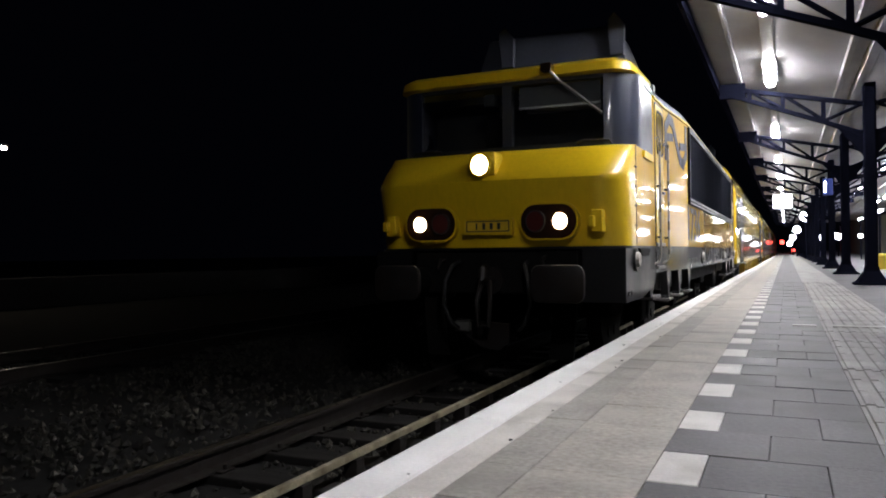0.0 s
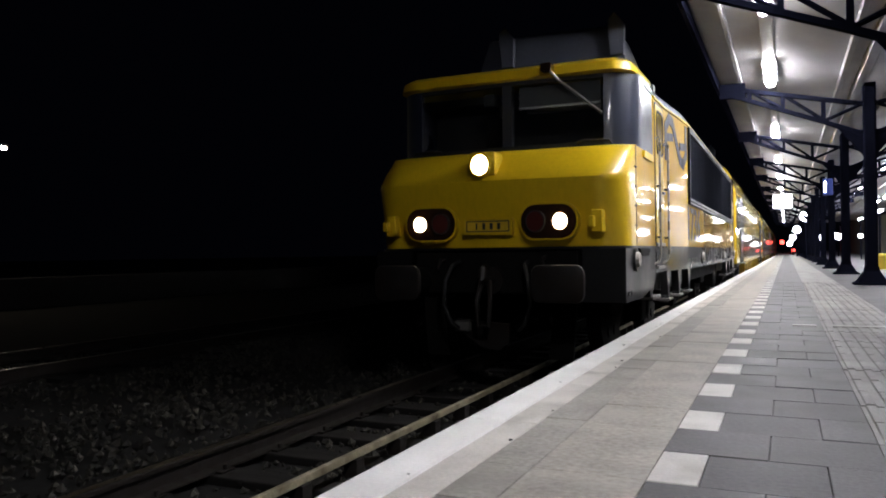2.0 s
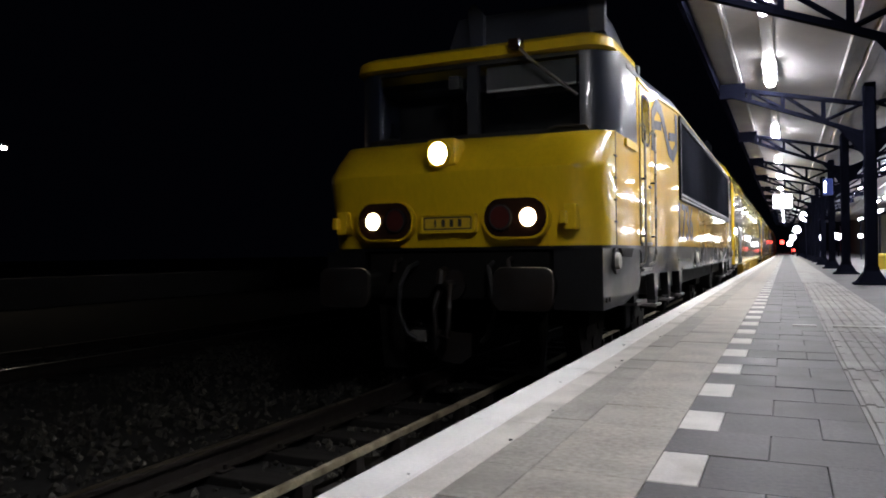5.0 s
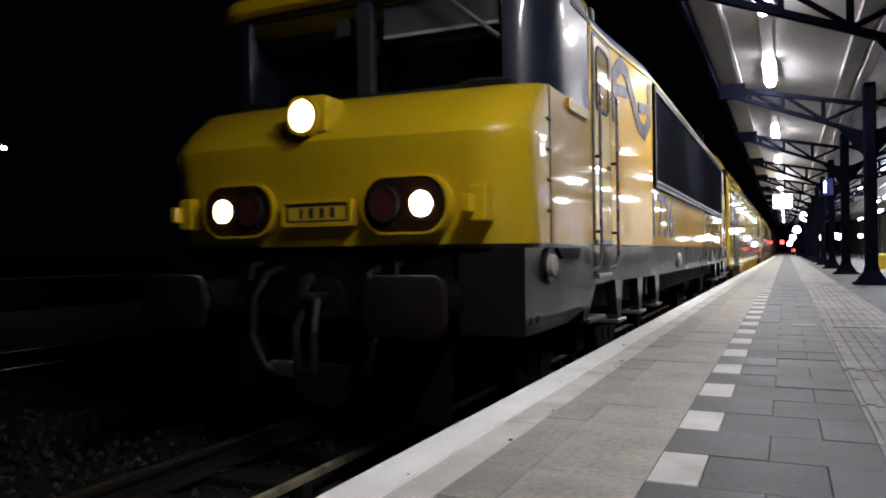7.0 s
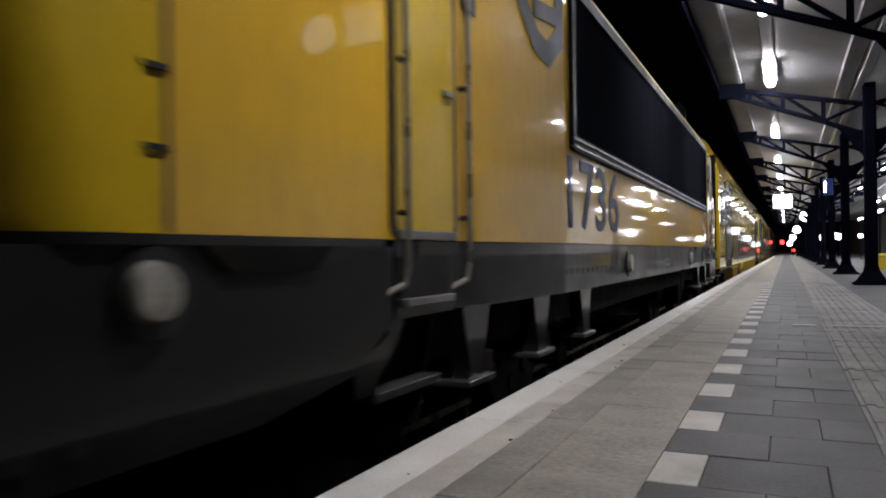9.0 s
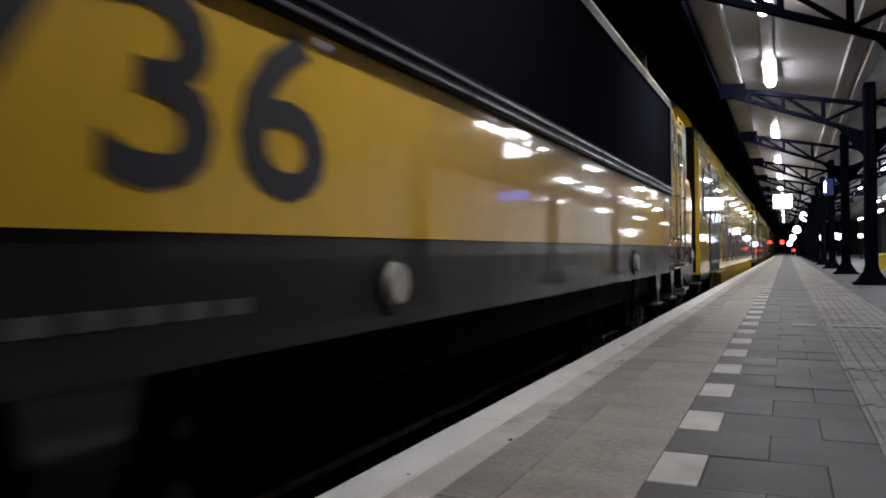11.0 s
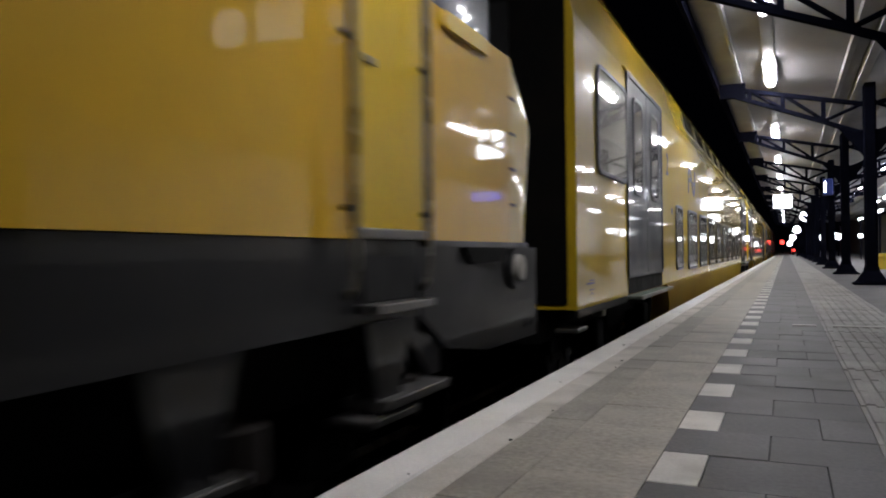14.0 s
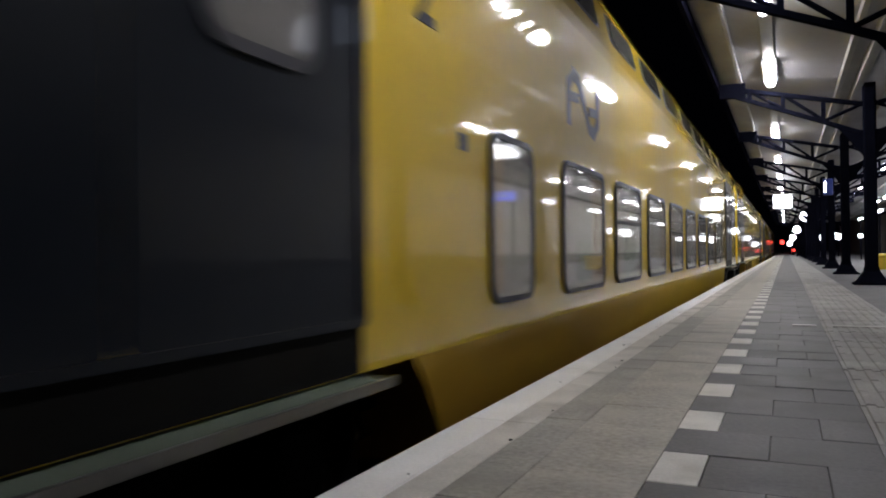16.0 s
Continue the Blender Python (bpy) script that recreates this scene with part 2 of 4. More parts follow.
def empty(name, x, y, z, label, category, group=""):
    ob = new(name)
    ob.empty_display_size = 0.3
    ob.location = (x, y, z)
    return tagged(ob, label, category, group)


def lettering(text, size, mat, parent, m, name="lettering", depth=0.002, xscale=1.0):
    """Text as a mesh, standing in its own plane."""
    cu = bpy.data.curves.new(name, "FONT")
    cu.body, cu.size, cu.extrude, cu.align_x, cu.align_y = text, size, depth, "CENTER", "CENTER"
    cu.resolution_u, cu.offset = 3, 0.012 * size
    tmp = new(name, cu)
    me = bpy.data.meshes.new_from_object(tmp.evaluated_get(bpy.context.evaluated_depsgraph_get()))
    bpy.data.objects.remove(tmp)
    me.materials.clear()
    me.materials.append(mat)
    me.transform(m @ Matrix.Diagonal((xscale, 1, 1, 1)))
    ob = new(name, me)
    ob.parent = parent
    return ob


# ---------------------------------------------------------------- ground, tracks, platform
def ground():
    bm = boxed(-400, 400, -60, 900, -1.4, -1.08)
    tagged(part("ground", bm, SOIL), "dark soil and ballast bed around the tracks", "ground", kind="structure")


def rail_profile(h=0.16):
    return [(-0.07, -h), (0.07, -h), (0.07, -h + 0.012), (0.012, -h + 0.03), (0.01, -0.045), (0.036, -0.036), (0.036, -0.006),
            (0.03, 0), (-0.03, 0), (-0.036, -0.006), (-0.036, -0.036), (-0.01, -0.045), (-0.012, -h + 0.03), (-0.07, -h + 0.012)]


def track(x, label, y0=-20, y1=120, near=True):
    t = empty("railway_track", x, 0, RAIL_Z, label, "track", "tracks")
    t["kind"] = "structure"
    for sx in (-0.7525, 0.7525):
        r = part("rail", prism(bmesh.new(), [(sx + a, b) for a, b in rail_profile()], "y", y0, y1), RUST, t)
        part("rail_head", boxed(sx - 0.028, sx + 0.028, y0, y1, 0.0, 0.003), BARE, r, "bright worn running surface")
    rng = random.Random(int(abs(x) * 10))
    sl = bpy.data.meshes.new("sleeper")
    bm = boxed(-1.3, 1.3, -0.12, 0.12, -0.3, -0.165, 0.012)
    bm.to_mesh(sl)
    bm.free()
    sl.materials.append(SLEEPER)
    clip = bpy.data.meshes.new("rail_clip")
    bm = bmesh.new()
    box(bm, -0.12, 0.12, -0.07, 0.07, -0.165, -0.148, 0.004)
    for s in (-0.09, 0.09):
        cyl(bm, (s, 0, -0.15), (s, 0, -0.115), 0.016, 8)
    bm.to_mesh(clip)
    bm.free()
    clip.materials.append(RUST)
    for i in range(60 if near else 40):
        y = -2 + 0.6 * i
        s = shared("sleeper", sl, t, 0, y, 0, rng.uniform(-0.01, 0.01))
        if near and 2 < y < 14:
            for sx in (-0.7525, 0.7525):
                shared("rail_clip", clip, s, sx, 0, 0)
    return t


def ballast():
    """Loose stones between and beside the rails."""
    rng = np.random.default_rng(5)
    base = np.array([(1, 0, 0), (-1, 0, 0), (0, 1, 0), (0, -1, 0), (0, 0, 1), (0, 0, -1)], float)
    tris = np.array([(0, 2, 4), (2, 1, 4), (1, 3, 4), (3, 0, 4), (2, 0, 5), (1, 2, 5), (3, 1, 5), (0, 3, 5)])
    n = 17000
    x = np.where(rng.random(n) < 0.72, rng.uniform(-9.5, -3.62, n), rng.uniform(-3.4, -1.1, n))
    y = -2.0 + 18 * rng.random(n) ** 1.15
    size = rng.uniform(0.018, 0.045, n)
    z = -0.985 + 0.06 * rng.random(n) + np.where(x < -3.6, 0.05 * np.sin(x * 2.1) * np.cos(y * 1.3), 0)
    z = np.where((x > -3.4), z - 0.015, z)
    v = base[None] * size[:, None, None] * rng.uniform(0.6, 1.25, (n, 6, 3))
    a = rng.uniform(0, 6.28, n)
    c, s = np.cos(a)[:, None], np.sin(a)[:, None]
    tilt = rng.uniform(-0.7, 0.7, n)[:, None]
    vx, vy, vz = v[..., 0] * c - v[..., 1] * s, v[..., 0] * s + v[..., 1] * c, v[..., 2]
    vz2 = vz * np.cos(tilt) + vx * np.sin(tilt)
    vx2 = vx * np.cos(tilt) - vz * np.sin(tilt)
    P = np.stack([vx2 + x[:, None], vy + y[:, None], vz2 + z[:, None]], -1).reshape(-1, 3)
    F = (tris[None] + 6 * np.arange(n)[:, None, None]).reshape(-1, 3)
    me = bpy.data.meshes.new("ballast")
    me.from_pydata(P.tolist(), [], F.tolist())
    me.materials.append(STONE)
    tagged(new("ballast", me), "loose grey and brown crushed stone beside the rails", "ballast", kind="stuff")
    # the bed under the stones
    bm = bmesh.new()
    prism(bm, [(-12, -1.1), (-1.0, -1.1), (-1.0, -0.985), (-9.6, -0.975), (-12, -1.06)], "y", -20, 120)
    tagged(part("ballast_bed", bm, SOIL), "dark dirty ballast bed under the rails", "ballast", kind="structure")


def guard_rail():
    g = empty("guard_rail", TRACK_X + 0.2, 0, RAIL_Z, "thin worn steel strip lying between the rails", "rail")
    part("strip", boxed(-0.02, 0.02, -8, 60, -0.05, -0.004, 0.004), STRIP, g)
    for i in range(24):
        part("bracket", boxed(-0.05, 0.05, 1.2 + i * 0.6, 1.3 + i * 0.6, -0.165, -0.045, 0.005), RUST, g)


ROW, ROW_Y = 0.279, 1.773 - 0.279 * 4
NEAR_ROWS = 46


def tile_mesh(name, w, d, mat, z=0.03, bevel=0.004):
    me = bpy.data.meshes.new(name)
    bm = boxed(-w / 2, w / 2, -d / 2, d / 2, -z, 0)
    top = [e for e in bm.edges if all(v.co.z > -1e-6 for v in e.verts)]
    bmesh.ops.bevel(bm, geom=top, offset=bevel, segments=1, affect="EDGES")
    bm.to_mesh(me)
    bm.free()
    me.materials.append(mat)
    return me


def tactile_mesh(w, d):
    me = bpy.data.meshes.new("guide_tile")
    bm = boxed(-w / 2, w / 2, -d / 2, d / 2, -0.03, -0.001)
    n = 4
    for i in range(n):
        x = -w / 2 + w * (i + 0.5) / n
        a = w / n * 0.3
        loft(bm, [[(x - a, -d / 2 + 0.006, -0.002), (x + a, -d / 2 + 0.006, -0.002), (x + a, d / 2 - 0.006, -0.002), (x - a, d / 2 - 0.006, -0.002)],
                  [(x - a * 0.7, -d / 2 + 0.01, 0.004), (x + a * 0.7, -d / 2 + 0.01, 0.004), (x + a * 0.7, d / 2 - 0.01, 0.004), (x - a * 0.7, d / 2 - 0.01, 0.004)]])
    bm.to_mesh(me)
    bm.free()
    me.materials.append(TACTILE)
    return me


def platform():
    rng = random.Random(3)
    plat = part("platform", boxed(EDGE_X + 0.03, 9.0, -12, 160, -0.05, -0.009), JOINT)
    tagged(plat, "station platform paved with grey concrete tiles and a white edge", "platform", kind="structure")
    part("platform_wall", boxed(EDGE_X + 0.05, 9.0, -12, 160, -1.2, -0.052), WALL_CONCRETE, plat, "dark concrete wall below the edge")
    part("rear_paving", boxed(0.725, 9.0, -12, 160, -0.02, -0.001), ASPHALT, plat, "plain dark paving behind the guide tiles")
    g = 0.0018
    cols = {  # name: (x0, x1, material)
        "full_a": (-0.303, -0.047, PAVER), "full_b": (-0.047, 0.22, PAVER),
        "full_c": (-0.188, 0.084, PAVER), "half_d": (0.084, 0.22, PAVER), "block": (-0.303, -0.188, BLOCK_WHITE),
        "path_a": (-0.575, -0.303, PAVER_WORN), "path_half": (-0.707, -0.575, PAVER_EDGE), "path_full": (-0.707, -0.44, PAVER_WORN), "path_rest": (-0.44, -0.303, PAVER_WORN),
        "guide_a": (0.22, 0.472, None), "guide_b": (0.472, 0.724, None)}
    meshes = {}
    for k, (a, b, m) in cols.items():
        gap = 0.0007 if k.startswith("path") else g
        meshes[k] = tile_mesh("tile", b - a - gap, ROW - gap, m, bevel=0.0012 if k.startswith("path") else 0.002) if m else tactile_mesh(b - a - g, ROW - g)
    names = {"block": "white_tile", "guide_a": "guide_tile", "guide_b": "guide_tile"}
    far = {}
    for i in range(-38, 260):
        y = ROW_Y + ROW * (i + 0.5)
        odd = i % 2
        row = ["guide_a", "guide_b"] + (["full_a", "full_b", "path_half", "path_a"] if odd else ["block", "full_c", "half_d", "path_half", "path_a"])
        for k in row:
            a, b, m = cols[k]
            x = (a + b) / 2
            if 0 <= i < NEAR_ROWS:
                ob = shared(names.get(k, "path_tile" if k.startswith("path") else "tile"), meshes[k], plat, x, y, rng.uniform(-0.0016, 0.0016), rng.uniform(-0.003, 0.003))
                ob.rotation_euler[0], ob.rotation_euler[1] = rng.uniform(-0.003, 0.003), rng.uniform(-0.004, 0.004)
            else:
                key = (m or TACTILE).name
                vs, fs = far.setdefault(key, ([], [], m or TACTILE))[:2]
                o = len(vs)
                h = (b - a) / 2 - 0.002
                d = ROW / 2 - 0.002
                vs += [(x - h, y - d, 0), (x + h, y - d, 0), (x + h, y + d, 0), (x - h, y + d, 0)]
                fs.append((o, o + 1, o + 2, o + 3))
    for vs, fs, m in far.values():
        me = bpy.data.meshes.new("far_tiles")
        me.from_pydata(vs, [], fs)
        me.materials.append(m)
        ob = new("far_tiles", me)
        ob.parent = plat
        ob["kind"] = "stuff"
    # edge slabs, four rows long
    L = ROW * 4
    white, pale = tile_mesh("edge_slab", 0.1335, L - 0.003, EDGE_WHITE, 0.1, 0.006), tile_mesh("pale_slab", 0.1015, L - 0.003, EDGE_PALE, 0.05, 0.003)
    for i in range(-11, 60):
        y = 2.23 - 1.116 + L * (i + 0.5)
        shared("edge_slab", white, plat, -0.8775, y, rng.uniform(0, 0.002))
        shared("pale_slab", pale, plat, -0.7585, y, rng.uniform(-0.001, 0.001))
    # small bolts and chips on the white edge
    bm = bmesh.new()
    for i in range(40):
        y = 1.45 + i * 0.48 + rng.uniform(-0.2, 0.2)
        x = rng.choice((-0.84, -0.83, -0.73, -0.715))
        cyl(bm, (x, y, -0.002), (x, y, 0.003), rng.uniform(0.003, 0.007), 7)
    part("edge_bolt", bm, RUBBER, plat, "small dark bolts in the edge slabs")["kind"] = "stuff"
    # a narrow drain channel across the paving
    d = empty("drain_channel", 0.3, 5.75, 0.0, "narrow steel drain channel across the paving", "drain")
    part("grate", boxed(-0.02, 0.42, -0.05, 0.03, -0.004, 0.009, 0.003), STEEL, d)
    part("end_plate", boxed(-0.27, -0.12, -0.02, 0.05, -0.004, 0.007, 0.002), STEEL, d)


# ---------------------------------------------------------------- canopy
def canopy():
    y0, y1 = COLUMN_Y - BAY * 4, COLUMN_Y + BAY * 13
    bm = bmesh.new()
    out = [(-1.0, 3.24), (COLUMN_X, 3.02), (6.69, 3.22), (6.69, 3.29), (COLUMN_X, 3.09), (-1.0, 3.3)]
    prism(bm, out, "y", y0, y1)
    tagged(part("ceiling", bm, CEILING), "off-white boarded canopy ceiling over the platform", "ceiling", kind="structure")
    for x, w, d, m in ((-0.97, 0.05, 0.16, IRON), (-0.62, 0.05, 0.09, BEAM_PALE), (0.76, 0.06, 0.1, BEAM_PALE), (1.0, 0.1, 0.13, BEAM_PALE), (LAMP_X, 0.15, 0.05, BEAM_PALE),
                       (REAR_LAMP_X, 0.15, 0.03, BEAM_PALE), (HALL_LAMP_X, 0.15, 0.035, BEAM_PALE), (1.5, 0.06, 0.1, BEAM_PALE), (3.6, 0.05, 0.09, BEAM_PALE), (5.0, 0.05, 0.09, BEAM_PALE), (6.57, 0.05, 0.16, IRON)):
        z = 3.02 + (0.103 * (COLUMN_X - x) if x < COLUMN_X else 0.036 * (x - COLUMN_X))
        tagged(part("canopy_purlin", boxed(x - w / 2, x + w / 2, y0, y1, z - d, z - 0.004, 0.006), m), "long painted beam along the underside of the canopy", "beam", "canopy beams", "structure")


def column():
    """A riveted iron column with its two bracket trusses."""
    c = empty("canopy_column", COLUMN_X, 0, 0, "dark blue iron canopy column with lattice bracket trusses", "column", "canopy columns")
    bm = bmesh.new()
    prism(bm, rounded(-0.085, 0.085, -0.085, 0.085, 0.03, 4), "z", 0.2, 2.95)
    part("shaft", bm, IRON, c)
    bm = bmesh.new()
    loft(bm, [[(s * x, s * y, z) for x, y in ((-1, -1), (1, -1), (1, 1), (-1, 1))] for s, z in ((0.24, 0.0), (0.24, 0.025), (0.19, 0.05), (0.1, 0.2), (0.092, 0.26))])
    part("base", bm, IRON, c)
    for sx in (-1, 1):
        tip = 2.03
        tr = part("truss", prism(bmesh.new(), [(sx * 0.05, 2.615), (sx * tip, 3.045), (sx * tip, 3.105), (sx * 0.05, 2.675)], "y", -0.05, 0.05), IRON, c)
        part("lower_chord", prism(bmesh.new(), [(sx * 0.05, 2.16), (sx * 0.6, 2.40), (sx * tip, 2.97), (sx * tip, 3.03), (sx * 0.6, 2.465), (sx * 0.05, 2.235)], "y", -0.045, 0.045), IRON, tr)
        for x in (0.6, 1.15, 1.62):
            zb, zt = 2.44 + (x - 0.6) * 0.395, 2.64 + x * 0.214
            part("post", boxed(sx * x - 0.03, sx * x + 0.03, -0.035, 0.035, zb, zt), IRON, tr)
        for xa, xb in ((0.08, 0.6), (0.6, 1.15), (1.15, 1.62)):
            za, zb = 2.64 + xa * 0.214, 2.44 + (xb - 0.6) * 0.395
            if xa > 0.5:
                xa, xb = xb, xa
                za, zb = 2.64 + xa * 0.214, 2.46 + (xb - 0.6) * 0.395
            part("diagonal", cyl(bmesh.new(), (sx * xa, 0, za), (sx * xb, 0, zb), 0.028, 6), IRON, tr)
        part("gusset", boxed(sx * 1.68, sx * 2.05, -0.055, 0.055, 2.9, 3.12), IRON, tr)
        part("bracket", prism(bmesh.new(), [(sx * 0.05, 1.85), (sx * 0.42, 2.33), (sx * 0.05, 2.26)], "y", -0.03, 0.03), IRON, tr)
    return c


def canopy_lamp():
    f = empty("canopy_lamp", 0, 0, 0, "lit white fluorescent lamp under the canopy", "lamp", "canopy lamps")
    part("housing", boxed(-0.105, 0.105, -0.6, 0.6, 0.03, 0.075, 0.01), HOUSING, f)
    bm = bmesh.new()
    prism(bm, [(0.068 * math.cos(radians(a)), 0.03 + 0.07 * math.sin(radians(a))) for a in range(180, 361, 20)], "y", -0.55, 0.58)
    part("diffuser", bm, TUBE, f, "glowing white diffuser", True)
    part("bracket", boxed(-0.09, 0.09, -0.75, -0.72, -0.01, 0.09), FIXTURE, f)
    bm = bmesh.new()
    prism(bm, [(0.04 * math.cos(radians(a)), 0.04 * math.sin(radians(a))) for a in range(180, 361, 30)], "y", -0.98, -0.86)
    part("end_lamp", bm, TUBE, f, "small glowing lamp")
    return f


def canopy_things():
    ys = column_ys()
    c = column()
    c.location[1] = ys[0]
    for y in ys[1:]:
        copy_thing(c, pose(COLUMN_X, y, 0))
    zl = 3.04
    places = [(LAMP_X, y) for y in [2.4, 8.05, 11.9, 18.0, 23.6] + [28.8 + BAY * i for i in range(10)]] + [(REAR_LAMP_X, 14.4 + 4.15 * i) for i in range(8)] + [(HALL_LAMP_X, 25.9 + 4.2 * i) for i in range(6)]
    f = canopy_lamp()
    f.location = (*places[0], zl)
    for x, y in places[1:]:
        copy_thing(f, pose(x, y, zl))


# ---------------------------------------------------------------- the engine
SIDE = 1.535
CORNICE = 3.1
MID = 0.27          # the engine's middle lies this far behind its origin


def side_x(y):
    """Half the engine's width at y: it narrows towards both cabs."""
    a = abs(y - MID)
    if a < 4.5:
        return SIDE
    return SIDE - 0.115 * min(1, (a - 4.5) / 1.5) - 0.03 * max(0, (a - 6.0) / 2.3)


def narrowed(bm):
    for v in bm.verts:
        v.co.x *= side_x(v.co.y) / SIDE
    return bm


def slices(outline, ys):
    """An outline of (x, z) drawn out along y through all of ys, narrowed towards the cabs."""
    return narrowed(loft(bmesh.new(), [[(x, y, z) for x, z in outline] for y in ys]))


LONG = tuple(MID + k for k in (-7.77, -6.69, -6.0, -5.5, -5.0, -4.5, 4.5, 5.0, 5.5, 6.0, 6.82, 7.88))


def half_plan(w, e, r, back, n=7, rx=None):
    """The plan of one end: from the back on one side round the front to the other."""
    pts = [(w, back)]
    for i in range(n):
        a = radians(90 * i / (n - 1))
        pts.append((w - (rx or r) + (rx or r) * math.cos(a), -(e - r) - r * math.sin(a)))
    return pts + [(0.0, -e)] + [(-x, y) for x, y in reversed(pts)]


def end_of_engine(eng, d, front):
    """One cab end; d = 1 builds it towards -y, -1 towards +y."""
    def turn(bm):
        if d < 0:
            bmesh.ops.rotate(bm, verts=bm.verts, matrix=Matrix.Rotation(math.pi, 3, "Z"))
            bmesh.ops.translate(bm, verts=bm.verts, vec=(0, 2 * MID + 0.12, 0))
        return narrowed(bm)

    def put(name, bm, mat, parent=eng, label="", smooth=False):
        return part(name, turn(bm), mat, parent, label, smooth)

    levels = [(1.345, 7.95), (1.6, 8.0), (1.98, 8.08), (2.03, 8.085), (2.07, 8.06), (2.2, 7.94), (2.31, 7.8), (2.36, 7.73), (2.385, 7.64), (2.39, 7.5)]
    bm = bmesh.new()
    rings = []
    for z, e in levels:
        # the face is a very blunt wedge in plan, with rounded corners
        rings.append([(x, y - 0.07 * max(0, 1 - abs(x) / 1.08) if y < -7.52 else y, z) for x, y in half_plan(SIDE, e, min(0.3, e - 7.47), -7.47, 9, 0.36)])
    loft(bm, rings, close=False, caps=False)
    bm.faces.new([v for v in bm.verts if abs(v.co.z - 2.39) < 1e-5])
    nose = put("nose", bm, YELLOW, eng, "rounded yellow nose", True)
    for x in (-1, 1):
        part("seam", turn(boxed(x * SIDE - 0.004 * x - 0.003, x * SIDE - 0.004 * x + 0.007, -7.475, -7.455, 1.35, 2.38)), RUBBER, nose)
        for z in (1.55, 1.75, 1.95, 2.15):
            part("hinge", turn(boxed(x * SIDE - 0.006, x * SIDE + 0.012, -7.54, -7.46, z, z + 0.016)), RUBBER, nose)
    put("nose_lip", loft(bmesh.new(), [[(x, y, z) for x, y in half_plan(SIDE + 0.015, 7.99, 0.3, -6.4, 9, 0.36)] for z in (1.318, 1.346)], close=True), GREY, eng, "grey lip below the nose")
    # lamp clusters
    for sx in (-1, 1):
        cl = put("light_housing", ring_frame(bmesh.new(), rounded(sx * 0.715 - 0.335, sx * 0.715 + 0.335, 1.41, 1.785, 0.18, 7), rounded(sx * 0.715 - 0.315, sx * 0.715 + 0.315, 1.43, 1.765, 0.165, 7), "y", -8.112, -7.980), YELLOW, eng, "oval yellow lamp housing", True)
        part("recess", turn(prism(bmesh.new(), rounded(sx * 0.715 - 0.317, sx * 0.715 + 0.317, 1.428, 1.767, 0.166, 7), "y", -8.115, -7.970)), LAMP_RECESS, cl)
        bm = bmesh.new()
        cyl(bm, (sx * 0.85, -8.110, 1.597), (sx * 0.85, -8.125, 1.597), 0.08, 24)
        part("headlight", turn(bm), HEADLIGHT if front else LENS_CLEAR, cl, "bright warm headlight" if front else "unlit clear lamp")
        bm = bmesh.new()
        cyl(bm, (sx * 0.575, -8.110, 1.6), (sx * 0.575, -8.145, 1.6), 0.1, 20)
        part("tail_light", turn(bm), LENS_RED, cl, "unlit dark red lamp", True)
        out, inn = [[(sx * 0.575 + r * math.cos(a * math.pi / 10), 1.6 + r * math.sin(a * math.pi / 10)) for a in range(20)] for r in (0.112, 0.098)]
        part("lamp_ring", turn(ring_frame(bmesh.new(), out, inn, "y", -8.152, -8.110)), RUBBER, cl)
        # lamp iron
        bm = bmesh.new()
        box(bm, sx * 1.25 - 0.06, sx * 1.25 + 0.06, -8.100, -7.930, 1.48, 1.7, 0.012)
        if front:
            box(bm, sx * 1.25 - 0.075, sx * 1.25 - 0.015, -8.170, -8.060, 1.53, 1.64, 0.012)
        put("lamp_bracket", bm, YELLOW)
    bm = boxed(-0.2, 0.12, -8.160, -7.9, 2.085, 2.335, 0.04)
    box_top = put("top_lamp", bm, YELLOW, eng, "yellow housing of the upper headlight", True)
    part("headlight", turn(cyl(bmesh.new(), (-0.05, -8.150, 2.19), (-0.05, -8.195, 2.19), 0.112, 24)), HEADLIGHT if front else LENS_CLEAR, box_top)
    out, inn = [[(-0.05 + r * math.cos(a * math.pi / 12), 2.19 + r * math.sin(a * math.pi / 12)) for a in range(24)] for r in (0.13, 0.105)]
    part("rim", turn(ring_frame(bmesh.new(), out, inn, "y", -8.205, -8.120)), YELLOW, box_top)
    pl = put("plate", boxed(-0.3, 0.3, -8.105, -8.030, 1.475, 1.65, 0.012), PLATE, eng, "yellow plate with dark figures")
    part("plate_frame", turn(ring_frame(bmesh.new(), rounded(-0.3, 0.3, 1.475, 1.65, 0.015), rounded(-0.275, 0.275, 1.495, 1.63, 0.012), "y", -8.118, -8.100)), YELLOW, pl)
    part("plate_line", turn(ring_frame(bmesh.new(), rounded(-0.262, 0.262, 1.505, 1.62, 0.012), rounded(-0.25, 0.25, 1.516, 1.609, 0.01), "y", -8.109, -8.100)), LETTER, pl)
    for i in range(4):
        x = -0.135 + 0.09 * i
        part("figure_bar", turn(boxed(x - 0.018 + (0.008 if i == 0 else 0), x + 0.018 - (0.008 if i == 0 else 0), -8.110, -8.100, 1.53, 1.597)), LETTER, pl)

    # cab upper part: pillars and sills round the windscreen
    lo, hi = (7.44, SIDE - 0.002), (7.44, SIDE - 0.01)

    def path(e, w, off, x_in):
        pts = [(w - off, -6.42)]
        r = 0.36
        for i in range(7):
            a = radians(90 * i / 6)
            pts.append((w - r + (r - off) * math.cos(a), -(e - r) - (r - off) * math.sin(a)))
        return pts + [(x_in, -(e - off) - 0.04 * (1 - x_in / 1.2))]
